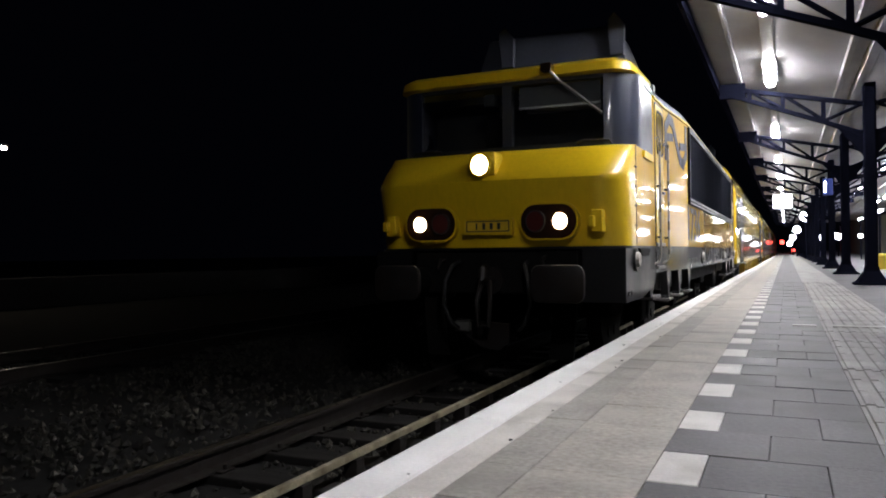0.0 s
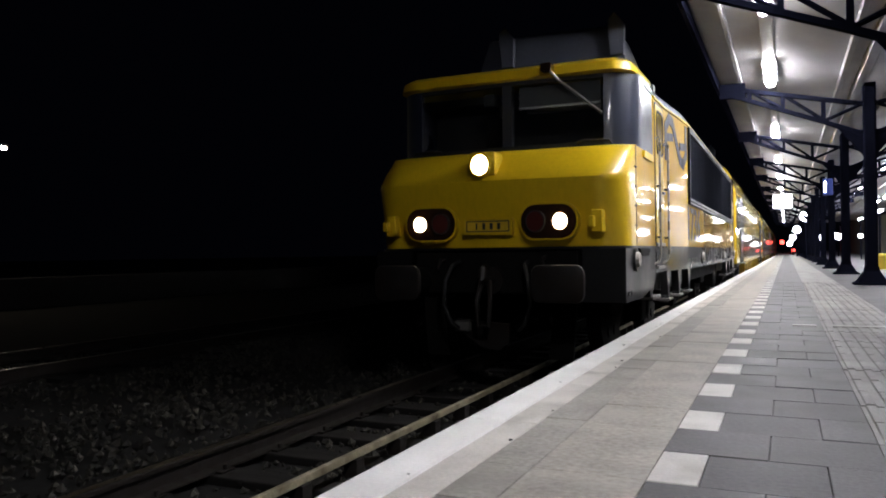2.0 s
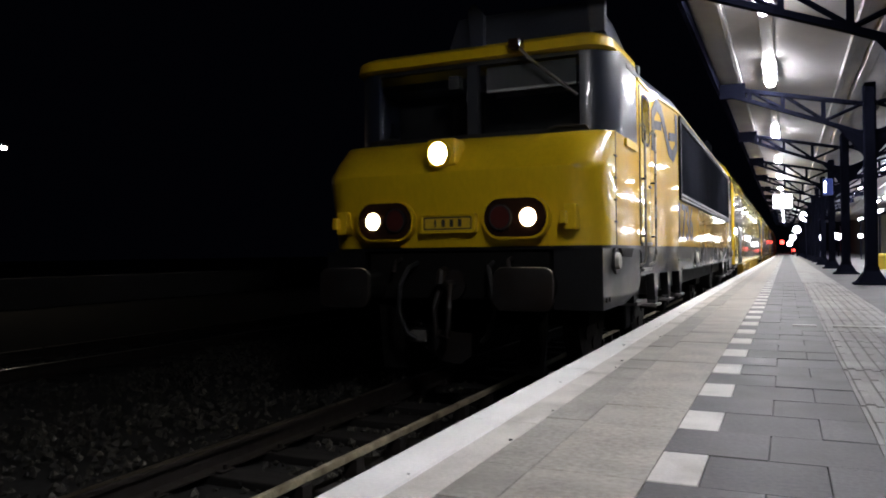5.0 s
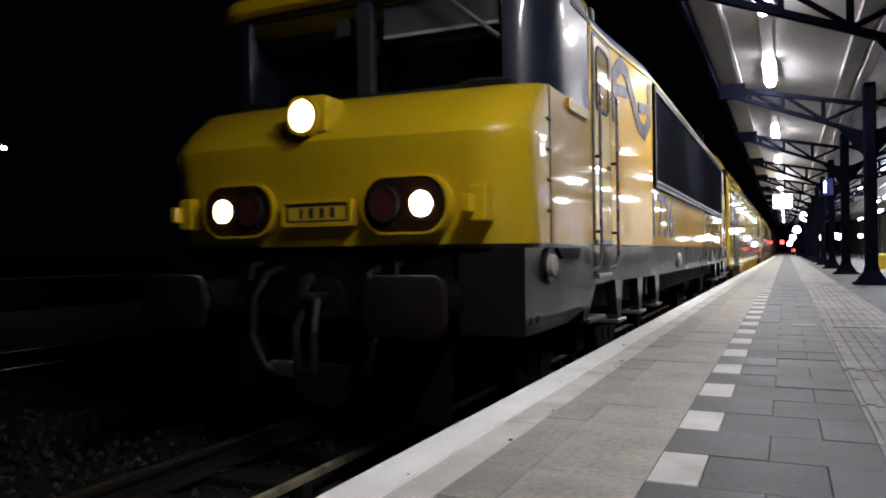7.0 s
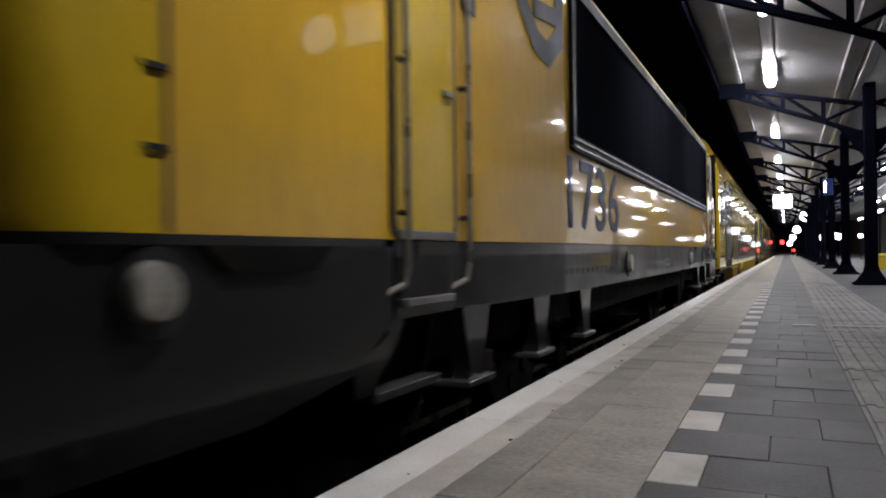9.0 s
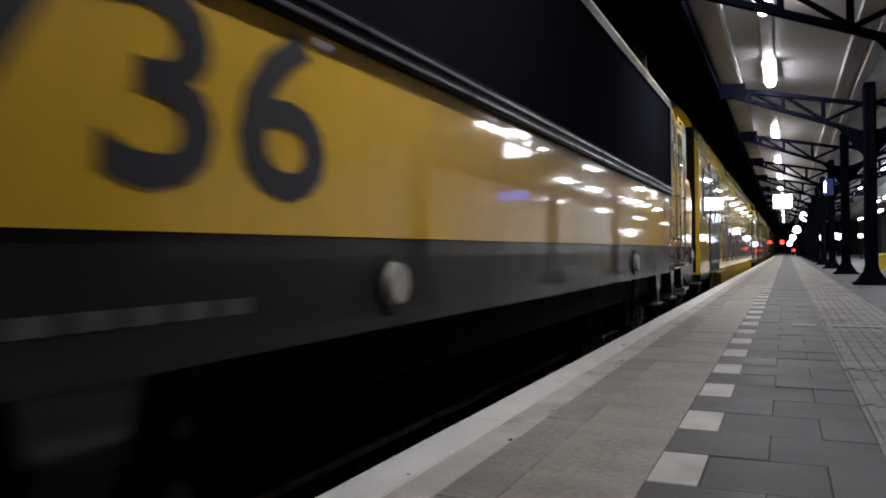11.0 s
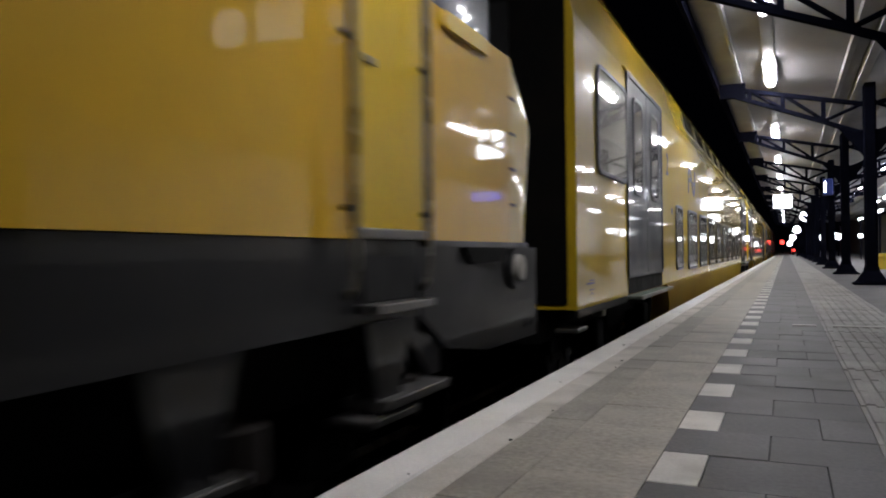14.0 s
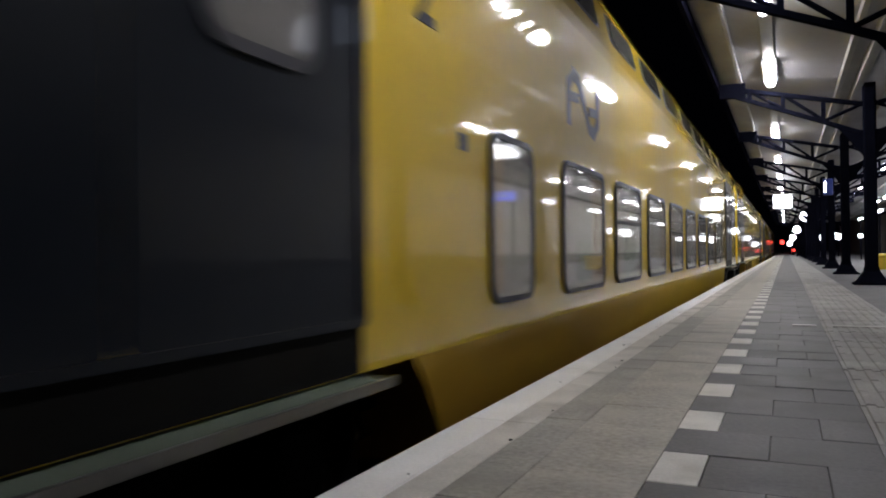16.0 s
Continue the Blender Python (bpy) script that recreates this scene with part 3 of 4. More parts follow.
    for sx in (-1, 1):
        rings = []
        for z, (e, w) in ((2.385, lo), (3.19, hi)):
            outer, inner = path(e, w, 0, 1.17), path(e, w, 0.07, 1.17)
            rings.append([(sx * x, y, z) for x, y in outer + inner[::-1]])
        put("cab_pillar", loft(bmesh.new(), rings), BLUE_GREY, eng, "dark blue-grey cab corner", True)
        g = loft(bmesh.new(), [[(sx * 0.07, -e - 0.03 + 0.02, z), (sx * 1.165, -e + 0.022, z), (sx * 1.165, -e + 0.032, z), (sx * 0.07, -e - 0.03 + 0.03, z)] for z, e in ((2.46, 7.42), (3.14, 7.42))])
        put("windscreen", g, CAB_GLASS, eng, "dark windscreen pane").visible_shadow = False
    for z0, z1, ea, eb in ((2.385, 2.46, 7.44, 7.44), (3.135, 3.19, 7.44, 7.44)):
        put("windscreen_sill" if z0 < 3 else "windscreen_header", loft(bmesh.new(), [[(-1.17, -e, z), (0, -e - 0.04, z), (1.17, -e, z), (1.17, -e + 0.07, z), (0, -e + 0.03, z), (-1.17, -e + 0.07, z)] for z, e in ((z0, ea), (z1, eb))]), RUBBER)
    put("centre_pillar", loft(bmesh.new(), [[(-0.06, -e - 0.05, z), (0.06, -e - 0.05, z), (0.06, -e + 0.05, z), (-0.06, -e + 0.05, z)] for z, e in ((2.45, 7.42), (3.14, 7.42))]), CAB_POST)
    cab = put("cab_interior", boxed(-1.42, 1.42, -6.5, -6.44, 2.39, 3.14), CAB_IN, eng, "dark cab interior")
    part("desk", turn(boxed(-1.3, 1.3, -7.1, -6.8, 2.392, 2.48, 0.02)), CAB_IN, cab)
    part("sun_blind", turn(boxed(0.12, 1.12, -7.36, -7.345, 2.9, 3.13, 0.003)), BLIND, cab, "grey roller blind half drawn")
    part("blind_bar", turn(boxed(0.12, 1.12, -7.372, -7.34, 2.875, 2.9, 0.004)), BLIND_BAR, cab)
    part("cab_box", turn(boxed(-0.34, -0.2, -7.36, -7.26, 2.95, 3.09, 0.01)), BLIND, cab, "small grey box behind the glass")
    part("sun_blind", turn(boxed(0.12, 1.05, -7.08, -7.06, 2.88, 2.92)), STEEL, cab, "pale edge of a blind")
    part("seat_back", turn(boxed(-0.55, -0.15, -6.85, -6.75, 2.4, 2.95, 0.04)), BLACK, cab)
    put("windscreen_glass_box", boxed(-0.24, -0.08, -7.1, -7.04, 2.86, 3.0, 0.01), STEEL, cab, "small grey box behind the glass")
    # wiper and grab rail
    wip = put("wiper", pipe(bmesh.new(), [(0.55, -7.66, 3.26), (0.68, -7.56, 3.12), (1.17, -7.52, 2.74)], 0.018), STEEL, eng, "pale windscreen wiper")
    part("wiper_motor", turn(boxed(0.5, 0.63, -7.7, -7.56, 3.2, 3.29, 0.015)), LAMP_RECESS, wip)
    for sx in (-1, 1):
        put("grab_rail", pipe(bmesh.new(), [(sx * 0.85, -7.5, 2.385), (sx * 0.87, -7.51, 2.45), (sx * 0.96, -7.51, 2.47), (sx * 1.24, -7.48, 2.46), (sx * 1.3, -7.46, 2.385)], 0.012), RUBBER)
        # ledge under the side window panel
        put("ledge", prism(bmesh.new(), rounded(-7.08, -6.52, 2.3, 2.38, 0.03, 4), "x", sx * (SIDE - 0.01), sx * (SIDE + 0.025)), YELLOW, eng, "raised yellow ledge")
        # side panel in blue-grey already formed by the pillar; door
        dr = put("cab_door", prism(bmesh.new(), rounded(-6.3, -5.76, 1.37, 3.02, 0.05, 4), "x", sx * (SIDE - 0.02), sx * (SIDE + 0.012)), YELLOW, eng, "yellow cab door")
        part("door_gap", turn(ring_frame(bmesh.new(), rounded(-6.34, -5.72, 1.35, 3.05, 0.06, 4), rounded(-6.3, -5.76, 1.37, 3.02, 0.05, 4), "x", sx * (SIDE - 0.02), sx * (SIDE + 0.006))), RUBBER, dr)
        part("door_window", turn(prism(bmesh.new(), rounded(-6.22, -5.85, 2.46, 2.93, 0.06, 4), "x", sx * (SIDE + 0.01), sx * (SIDE + 0.018))), CAB_GLASS, dr)
        part("window_rubber", turn(ring_frame(bmesh.new(), rounded(-6.25, -5.82, 2.43, 2.96, 0.08, 4), rounded(-6.22, -5.85, 2.46, 2.93, 0.06, 4), "x", sx * (SIDE + 0.008), sx * (SIDE + 0.024))), RUBBER, dr)
        part("door_handle", turn(boxed(sx * (SIDE + 0.01) - 0.015, sx * (SIDE + 0.01) + 0.03, -5.88, -5.8, 1.98, 2.01, 0.006)), STEEL, dr)
        part("threshold", turn(boxed(sx * SIDE - 0.03, sx * SIDE + 0.03, -6.3, -5.76, 1.345, 1.385, 0.008)), STEEL, dr)
        for y in (-6.28, -5.68):
            X = sx * (SIDE + 0.055)
            top = 2.64
            h = put("handrail", pipe(bmesh.new(), [(sx * (SIDE - 0.01), y - 0.02, top - 0.05), (X - sx * 0.02, y - 0.01, top), (X, y, top - 0.04), (X, y, 1.9), (X, y, 1.25), (X - sx * 0.02, y, 1.17), (sx * (SIDE - 0.03), y - 0.06, 1.13)], 0.0135), RAILPAINT, eng, "long bright steel handrail")
            for z in (1.45, 2.05):
                part("clamp", turn(cyl(bmesh.new(), (sx * SIDE, y, z), (X, y, z), 0.013, 6)), RUBBER, h)
        # step; the shade in its recess is a near-black block on the skirt
        st = put("step", boxed(sx * 1.53 - 0.1, sx * 1.53 + 0.03, -6.24, -5.78, 1.075, 1.11, 0.006), STEEL, eng, "steel cab step")
        part("step_recess", turn(boxed(sx * 1.52 - 0.02, sx * 1.52 + 0.012, -6.25, -5.8, 1.115, 1.28)), CAB_IN, st, "near-black block for the shaded step opening")
        part("hanger", turn(prism(bmesh.new(), [(-6.55, 0.76), (-6.43, 0.76), (-6.17, 1.0), (-6.17, 1.12), (-6.31, 1.12), (-6.31, 0.97), (-6.55, 0.88)], "x", sx * 1.42, sx * 1.5)), GREY, st)
        part("lower_step", turn(boxed(sx * 1.46 - 0.16, sx * 1.46 + 0.05, -6.4, -5.85, 0.72, 0.76, 0.006)), STEEL, st)
        for y in (-6.35, -5.9):
            part("step_rod", turn(cyl(bmesh.new(), (sx * 1.35, y, 0.75), (sx * 1.35, y, 1.05), 0.02, 6)), BLACK, st)
        # buffer beam cheek
        ch = put("beam_cheek", prism(bmesh.new(), [(-7.97, 0.785), (-7.1, 0.79), (-6.58, 0.86), (-6.3, 1.03), (-6.3, 1.318), (-7.97, 1.318)], "x", sx * 1.05, sx * (SIDE - 0.01)), GREY_DULL, eng, "grey plate at the buffer beam")
        part("lamp_cap_mount", turn(cyl(bmesh.new(), (sx * 1.5, -7.51, 1.2), (sx * 1.55, -7.51, 1.2), 0.115, 20)), RUBBER, ch)
        part("lamp_cap", turn(cyl(bmesh.new(), (sx * 1.52, -7.53, 1.204), (sx * 1.585, -7.53, 1.204), 0.085, 20, 0.07)), CAP, ch, "pale round cap", True)
        part("corner_gusset", turn(prism(bmesh.new(), [(-7.35, 1.318), (-6.75, 1.318), (-6.85, 1.235), (-7.25, 1.245)], "x", sx * 1.52, sx * 1.55)), BLACK, ch)
        for y in (-7.87, -7.74):
            part("bolt", turn(cyl(bmesh.new(), (sx * 1.52, y, 0.87), (sx * 1.54, y, 0.87), 0.022, 8)), RUBBER, ch)
        # buffer
        bf = put("buffer", cyl(bmesh.new(), (sx * 0.94, -7.950, 0.99), (sx * 0.94, -8.250, 0.99), 0.15, 20, 0.12), BLACK, eng, "dark buffer with a wide head")
        part("plunger", turn(cyl(bmesh.new(), (sx * 0.94, -8.230, 0.99), (sx * 0.94, -8.470, 0.99), 0.09, 16)), STEEL, bf)
        bm = bmesh.new()
        loft(bm, [[(sx * 0.94 + (x - sx * 0.94) * k, yy, 0.99 + (z - 0.99) * k) for x, z in rounded(sx * 0.94 - 0.29, sx * 0.94 + 0.29, 0.81, 1.17, 0.09, 5)] for yy, k in ((-8.470, 0.96), (-8.500, 1.0), (-8.525, 0.97), (-8.535, 0.85))])
        part("buffer_head", turn(bm), BUFFER, bf, "", True)
        # hoses
        put("air_hose", pipe(bmesh.new(), [(sx * 0.42, -7.950, 1.2), (sx * 0.44, -8.110, 1.16), (sx * 0.5, -8.180, 1.0), (sx * 0.52, -8.180, 0.75), (sx * 0.44, -8.150, 0.56), (sx * 0.36, -8.110, 0.5)], 0.024), RUBBER, eng, "hanging black air hose")
        put("brake_cock", pipe(bmesh.new(), [(sx * 0.62, -7.930, 1.24), (sx * 0.62, -8.050, 1.22), (sx * 0.64, -8.070, 1.12)], 0.022), RUST)
    put("buffer_beam", boxed(-1.0, 1.0, -7.950, -7.4, 0.86, 1.315, 0.02), BLACK, eng, "black buffer beam")
    hook = put("coupling_hook", pipe(bmesh.new(), [(0.0, -7.950, 1.0), (0.0, -8.170, 1.0), (0.0, -8.270, 1.04), (0.0, -8.250, 1.12), (0.0, -8.170, 1.13)], 0.045, 8), BUFFER, eng, "worn dark draw hook")
    part("hook_plate", turn(cyl(bmesh.new(), (0, -7.950, 1.0), (0, -8.010, 1.0), 0.14, 16)), BUFFER, hook)
    part("coupling_link", turn(pipe(bmesh.new(), [(0.05, -8.170, 1.0), (0.08, -8.250, 0.8), (0.06, -8.250, 0.55), (-0.06, -8.250, 0.55), (-0.08, -8.250, 0.8), (-0.05, -8.170, 1.0)], 0.03, 8)), BUFFER, hook)
    gp = put("guard_plate", prism(bmesh.new(), [(-0.42, 0.6), (0.22, 0.56), (0.22, 0.36), (0.1, 0.28), (-0.1, 0.3), (-0.42, 0.5)], "y", -8.050, -8.010), BUFFER, eng, "dented grey plate under the coupling")
    part("electric_socket", turn(boxed(-0.44, -0.24, -8.110, -8.030, 0.47, 0.58, 0.02)), WALL_CONCRETE, gp)
    for sx in (-1, 1):
        put("rail_guard", prism(bmesh.new(), [(sx * 0.62, 0.18), (sx * 0.9, 0.18), (sx * 0.95, 0.86), (sx * 0.7, 0.86)], "y", -7.850, -7.800), BLACK)
    # brow above the windscreen
    bm = bmesh.new()
    loft(bm, [[(x * k, y, z) for x, y in half_plan(SIDE - 0.04, e, 0.3, -6.3)] for z, e, k in ((3.17, 7.4, 1.0), (3.185, 7.56, 1.005), (3.275, 7.55, 0.995), (3.32, 7.48, 0.965), (3.345, 7.25, 0.92))])
    put("brow", bm, YELLOW, eng, "yellow band over the windscreen", True)


def bogie(eng, y, axles, rad, wheel_label, frame_z=0.62, detail=True):
    b = part("bogie", boxed(-1.0, 1.0, y - axles / 2 - 0.9, y + axles / 2 + 0.9, frame_z - 0.08, frame_z + 0.1, 0.03), BLACK, eng, "dark bogie frame")
    sets = []
    for s in (-1, 1):
        w = new("wheelset")
        w.parent = eng
        w.location = (0, y + s * axles / 2, rad)
        bm = bmesh.new()
        cyl(bm, (-0.9, 0, 0), (0.9, 0, 0), 0.08, 12)
        part("axle", bm, BLACK, w)
        for sx in (-1, 1):
            bm = bmesh.new()
            cyl(bm, (sx * 0.68, 0, 0), (sx * 0.82, 0, 0), rad, 28)
            cyl(bm, (sx * 0.66, 0, 0), (sx * 0.685, 0, 0), rad + 0.028, 28)
            for k in range(6):
                a = k * math.pi / 3
                cyl(bm, (sx * 0.815, 0.55 * rad * math.cos(a), 0.55 * rad * math.sin(a)), (sx * 0.835, 0.55 * rad * math.cos(a), 0.55 * rad * math.sin(a)), 0.07, 8)
            part("wheel", bm, RUST, w, wheel_label)
        sets.append((w, rad))
        for sx in (-1, 1):
            part("axle_box", boxed(sx * 1.1 - 0.12, sx * 1.1 + 0.12, y + s * axles / 2 - 0.17, y + s * axles / 2 + 0.17, rad - 0.16, rad + 0.2, 0.04), BLACK, b)
            part("damper", cyl(bmesh.new(), (sx * 1.18, y + s * axles / 2 + 0.28, rad - 0.1), (sx * 1.2, y + s * axles / 2 + 0.42, 0.98), 0.045, 10), GREY, b)
    if detail:
        for sx in (-1, 1):
            for dy in ((-0.92, 0.13, 1.23) if y < 0 else (-0.77, 0.41, 1.43)):
                hx = sx * 1.4
                part("bracket", prism(bmesh.new(), [(y + dy - 0.17, 1.04), (y + dy + 0.17, 1.04), (y + dy + 0.08, 0.74), (y + dy + 0.1, 0.7), (y + dy - 0.1, 0.7), (y + dy - 0.08, 0.74)], "x", hx - 0.04, hx + 0.05), GREY, b, "grey vertical bracket")
                part("bracket_foot", boxed(hx - 0.12, hx + 0.08, y + dy - 0.17, y + dy + 0.17, 0.67, 0.7, 0.006), STEEL, b)
                part("spring", cyl(bmesh.new(), (hx - 0.1, y + dy + 0.32, 0.62), (hx - 0.1, y + dy + 0.32, 0.78), 0.1, 12), RUST, b)
    return sets


def band(pts, w):
    """The outline of a bent band of width w along pts, with mitred corners."""
    pts = [Vector(p) for p in pts]
    left, right = [], []
    for i, p in enumerate(pts):
        a = (p - pts[i - 1]).normalized() if i else None
        b = (pts[i + 1] - p).normalized() if i < len(pts) - 1 else None
        d = ((a or b) + (b or a)).normalized()
        n = Vector((-d.y, d.x))
        k = w / 2 / max(0.45, n.dot(Vector((-(a or b).y, (a or b).x))))
        left.append(p + n * k)
        right.append(p - n * k)
    return [tuple(p) for p in left + right[::-1]]


def arrow_mark(parent, y0, y1, z0, z1, x, mat, fit=lambda b: b):
    """A plain mark: a band bent up, over, down and up again, with a short bar on each bend."""
    w, h = y1 - y0, z1 - z0
    wave = [(0.06, 0.0), (0.06, 0.7), (0.2, 0.93), (0.34, 0.86), (0.66, 0.14), (0.8, 0.07), (0.94, 0.3), (0.94, 1.0)]
    bars = ([(0.1, 0.5), (0.36, 0.56)], [(0.64, 0.44), (0.9, 0.5)])
    for k, (pts, t) in enumerate(((wave, 0.2), (bars[0], 0.15), (bars[1], 0.15))):
        part("painted_mark", fit(prism(bmesh.new(), band([(y0 + a * w, z0 + b * h) for a, b in pts], t * h * 1.15), "x", x, x + (0.004 + 0.001 * k) * (1 if x > 0 else -1))), mat, parent, "grey painted bent band")


def engine():
    eng = empty("locomotive", TRACK_X, ENGINE_Y, RAIL_Z, "yellow and grey electric locomotive with lit headlights on the track", "locomotive")
    part("body", slices([(-SIDE, 1.345), (SIDE, 1.345), (SIDE, CORNICE), (-SIDE, CORNICE)], LONG[1:-1]), YELLOW_SIDE, eng, "glossy yellow body side")
    for ys in (LONG[:2], LONG[-2:]):
        part("cab_side", slices([(-SIDE, 1.345), (SIDE, 1.345), (SIDE, 2.387), (-SIDE, 2.387)], (ys[0], sum(ys) / 2, ys[1])), YELLOW_SIDE, eng, "yellow lower cab side")
    part("skirt", slices([(-SIDE + 0.012, 1.03), (SIDE - 0.012, 1.03), (SIDE - 0.012, 1.342), (-SIDE + 0.012, 1.342)], (-6.28,) + LONG[2:-2] + (6.94,)), GREY, eng, "grey lower skirt")
    part("underframe", boxed(-1.2, 1.2, -6.2, 6.7, 0.75, 1.03), BLACK, eng)
    out = [(1.535, CORNICE - 0.01), (1.53, 3.13), (1.46, 3.23), (1.24, 3.34), (0.8, 3.43), (0, 3.47)]
    out = out + [(-x, z) for x, z in out[-2::-1]]
    part("roof", slices(out, (-6.9,) + LONG[1:-1] + (7.56,)), ROOF, eng, "dark curved roof", True)
    for sx in (-1, 1):
        part("cornice", slices([(sx * (SIDE - 0.01), 3.065), (sx * (SIDE + 0.015), 3.065), (sx * (SIDE + 0.015), 3.095), (sx * (SIDE - 0.01), 3.095)], (-6.4,) + LONG[2:-2] + (7.06,)), YELLOW, eng, "yellow gutter along the roof edge")
        gr = part("grille", ring_frame(bmesh.new(), rounded(-4.14, 4.83, 1.95, 3.06, 0.04, 4), rounded(-4.05, 4.74, 2.05, 2.98, 0.02, 4), "x", sx * (SIDE - 0.02), sx * (SIDE + 0.03)), GRILLE, eng, "dark frame of the side grille")
        part("grille_back", boxed(sx * (SIDE + 0.002) - 0.004, sx * (SIDE + 0.002) + 0.004, -4.06, 4.75, 2.04, 2.99), MESH, gr, "dark finely meshed grille panel")
        for i in range(2):
            part("grille_rail", boxed(sx * (SIDE + 0.03) - 0.012, sx * (SIDE + 0.03) + 0.012, -4.14, 4.83, 1.962 + 0.05 * i, 1.98 + 0.05 * i, 0.004), GRILLE_EDGE, gr)
        for y in (-2.17, 2.5):
            m = part("jack_cap_mount", cyl(bmesh.new(), (sx * 1.5, y + 0.02, 1.185), (sx * 1.535, y + 0.02, 1.185), 0.115, 20), RUBBER, eng)
            part("jack_cap", cyl(bmesh.new(), (sx * 1.51, y, 1.185), (sx * 1.565, y, 1.185), 0.085, 20, 0.07), CAP, m, "pale round cap")
        # small stencils, unreadable: bars
        for y0, y1, z0, z1, n in ((-4.2, -2.9, 1.14, 1.18, 9), (0.12, 0.6, 1.12, 1.27, 1)):
            for i in range(n):
                a = y0 + (y1 - y0) * i / n
                part("stencil_bar", boxed(sx * 1.523 - 0.003, sx * 1.523 + 0.003, a, a + (y1 - y0) / n * 0.7, z0, z0 + 0.02 if n == 1 else z1), LETTER_FAINT, eng)
                if n == 1:
                    part("stencil_bar", boxed(sx * 1.523 - 0.003, sx * 1.523 + 0.003, a, a + 0.3, z0 + 0.06, z0 + 0.08), LETTER_FAINT, eng)
        cr = part("crest", prism(bmesh.new(), rounded(4.3, 4.44, 1.68, 1.86, 0.05, 4), "x", sx * SIDE, sx * (SIDE + 0.003)), LETTER_FAINT, eng, "faint grey painted crest")
        part("crest_crown", prism(bmesh.new(), [(4.32, 1.868), (4.42, 1.872), (4.4, 1.915), (4.37, 1.93), (4.34, 1.912)], "x", sx * SIDE, sx * (SIDE + 0.003)), LETTER_FAINT, cr)
        part("crest_outline", ring_frame(bmesh.new(), rounded(4.25, 4.585, 1.485, 1.985, 0.05, 5), rounded(4.262, 4.573, 1.497, 1.973, 0.045, 5), "x", sx * SIDE, sx * (SIDE + 0.0015)), YELLOW_WORN, cr, "darker yellow outline")
        for k in range(4):
            part("crest_scroll", prism(bmesh.new(), rounded(4.27 + 0.018 * k, 4.47 - 0.018 * k, 1.512 + 0.021 * k, 1.524 + 0.021 * k, 0.005, 3), "x", sx * SIDE, sx * (SIDE + 0.003)), LETTER_FAINT, cr)
        for k in range(9):
            part("name_bar", boxed(sx * SIDE - 0.002, sx * SIDE + 0.003, 4.22 + 0.046 * k, 4.256 + 0.046 * k, 1.405, 1.44), YELLOW_WORN, eng)
        arrow_mark(eng, -5.66, -4.25, 2.43, 3.03, sx * (SIDE + 0.004), MARKING, narrowed)
        arrow_mark(eng, 4.95, 6.35, 2.42, 3.0, sx * (SIDE + 0.004), MARKING, narrowed)
    lettering("1736", 0.66, MARKING, eng, Matrix.Translation((SIDE + 0.003, -3.47, 1.65)) @ Matrix.Rotation(math.pi / 2, 4, "Z") @ Matrix.Rotation(math.pi / 2, 4, "X"), "painted_number", xscale=1.35)
    end_of_engine(eng, 1, True)
    end_of_engine(eng, -1, False)
    # roof equipment: raised fairings with upright plates, and folded current collectors
    for y, d in ((-5.9, 1), (6.44, -1)):
        f = part("roof_fairing", loft(bmesh.new(), [[(x * k, y + yy * k2, z) for x, yy in ((-0.72, -0.55), (1.12, -0.55), (1.12, 0.6), (-0.72, 0.6))] for z, k, k2 in ((3.36, 1.0, 1.0), (3.62, 0.98, 0.95), (3.98, 0.86, 0.8), (4.0, 0.82, 0.75))]), ROOF, eng, "dark roof fairing")
        for x in (-0.38, 0.98):
            part("roof_horn", prism(bmesh.new(), [(x - 0.03, 3.6), (x + 0.12, 3.6), (x + 0.13, 3.95), (x + 0.02, 4.1), (x - 0.06, 4.02)], "y", y - 0.6, y - 0.52), ROOF, f)
        p = part("pantograph", boxed(-0.5, 0.5, y + d * 1.1 - 0.45, y + d * 1.1 + 0.45, 3.5, 3.56, 0.01), ROOF, eng, "folded current collector")
        for x in (-0.45, 0.45):
            part("arm", cyl(bmesh.new(), (x, y + d * 0.7, 3.58), (x * 0.9, y + d * 2.2, 3.68), 0.025, 6), ROOF, p)
        part("pan_head", cyl(bmesh.new(), (-0.75, y + d * 2.2, 3.7), (0.75, y + d * 2.2, 3.7), 0.03, 8), ROOF, p)
    part("roof_hatch", boxed(-0.85, 0.85, -3.0, 3.0, 3.38, 3.55, 0.05), ROOF, eng)
    for y in (-6.2, -4.2, 0, 4.6):
        part("roof_eye", boxed(1.36, 1.4, y - 0.05, y + 0.05, 3.16, 3.26, 0.01), ROOF, eng)
    sets = bogie(eng, -4.63, 2.8, 0.6, "dark solid steel wheel") + bogie(eng, 5.17, 2.8, 0.6, "dark solid steel wheel")
    return eng, sets


# ---------------------------------------------------------------- the double-deck coaches
COACH_LEN, COACH_FIRST = 27.1, 9.45
CS = 1.4


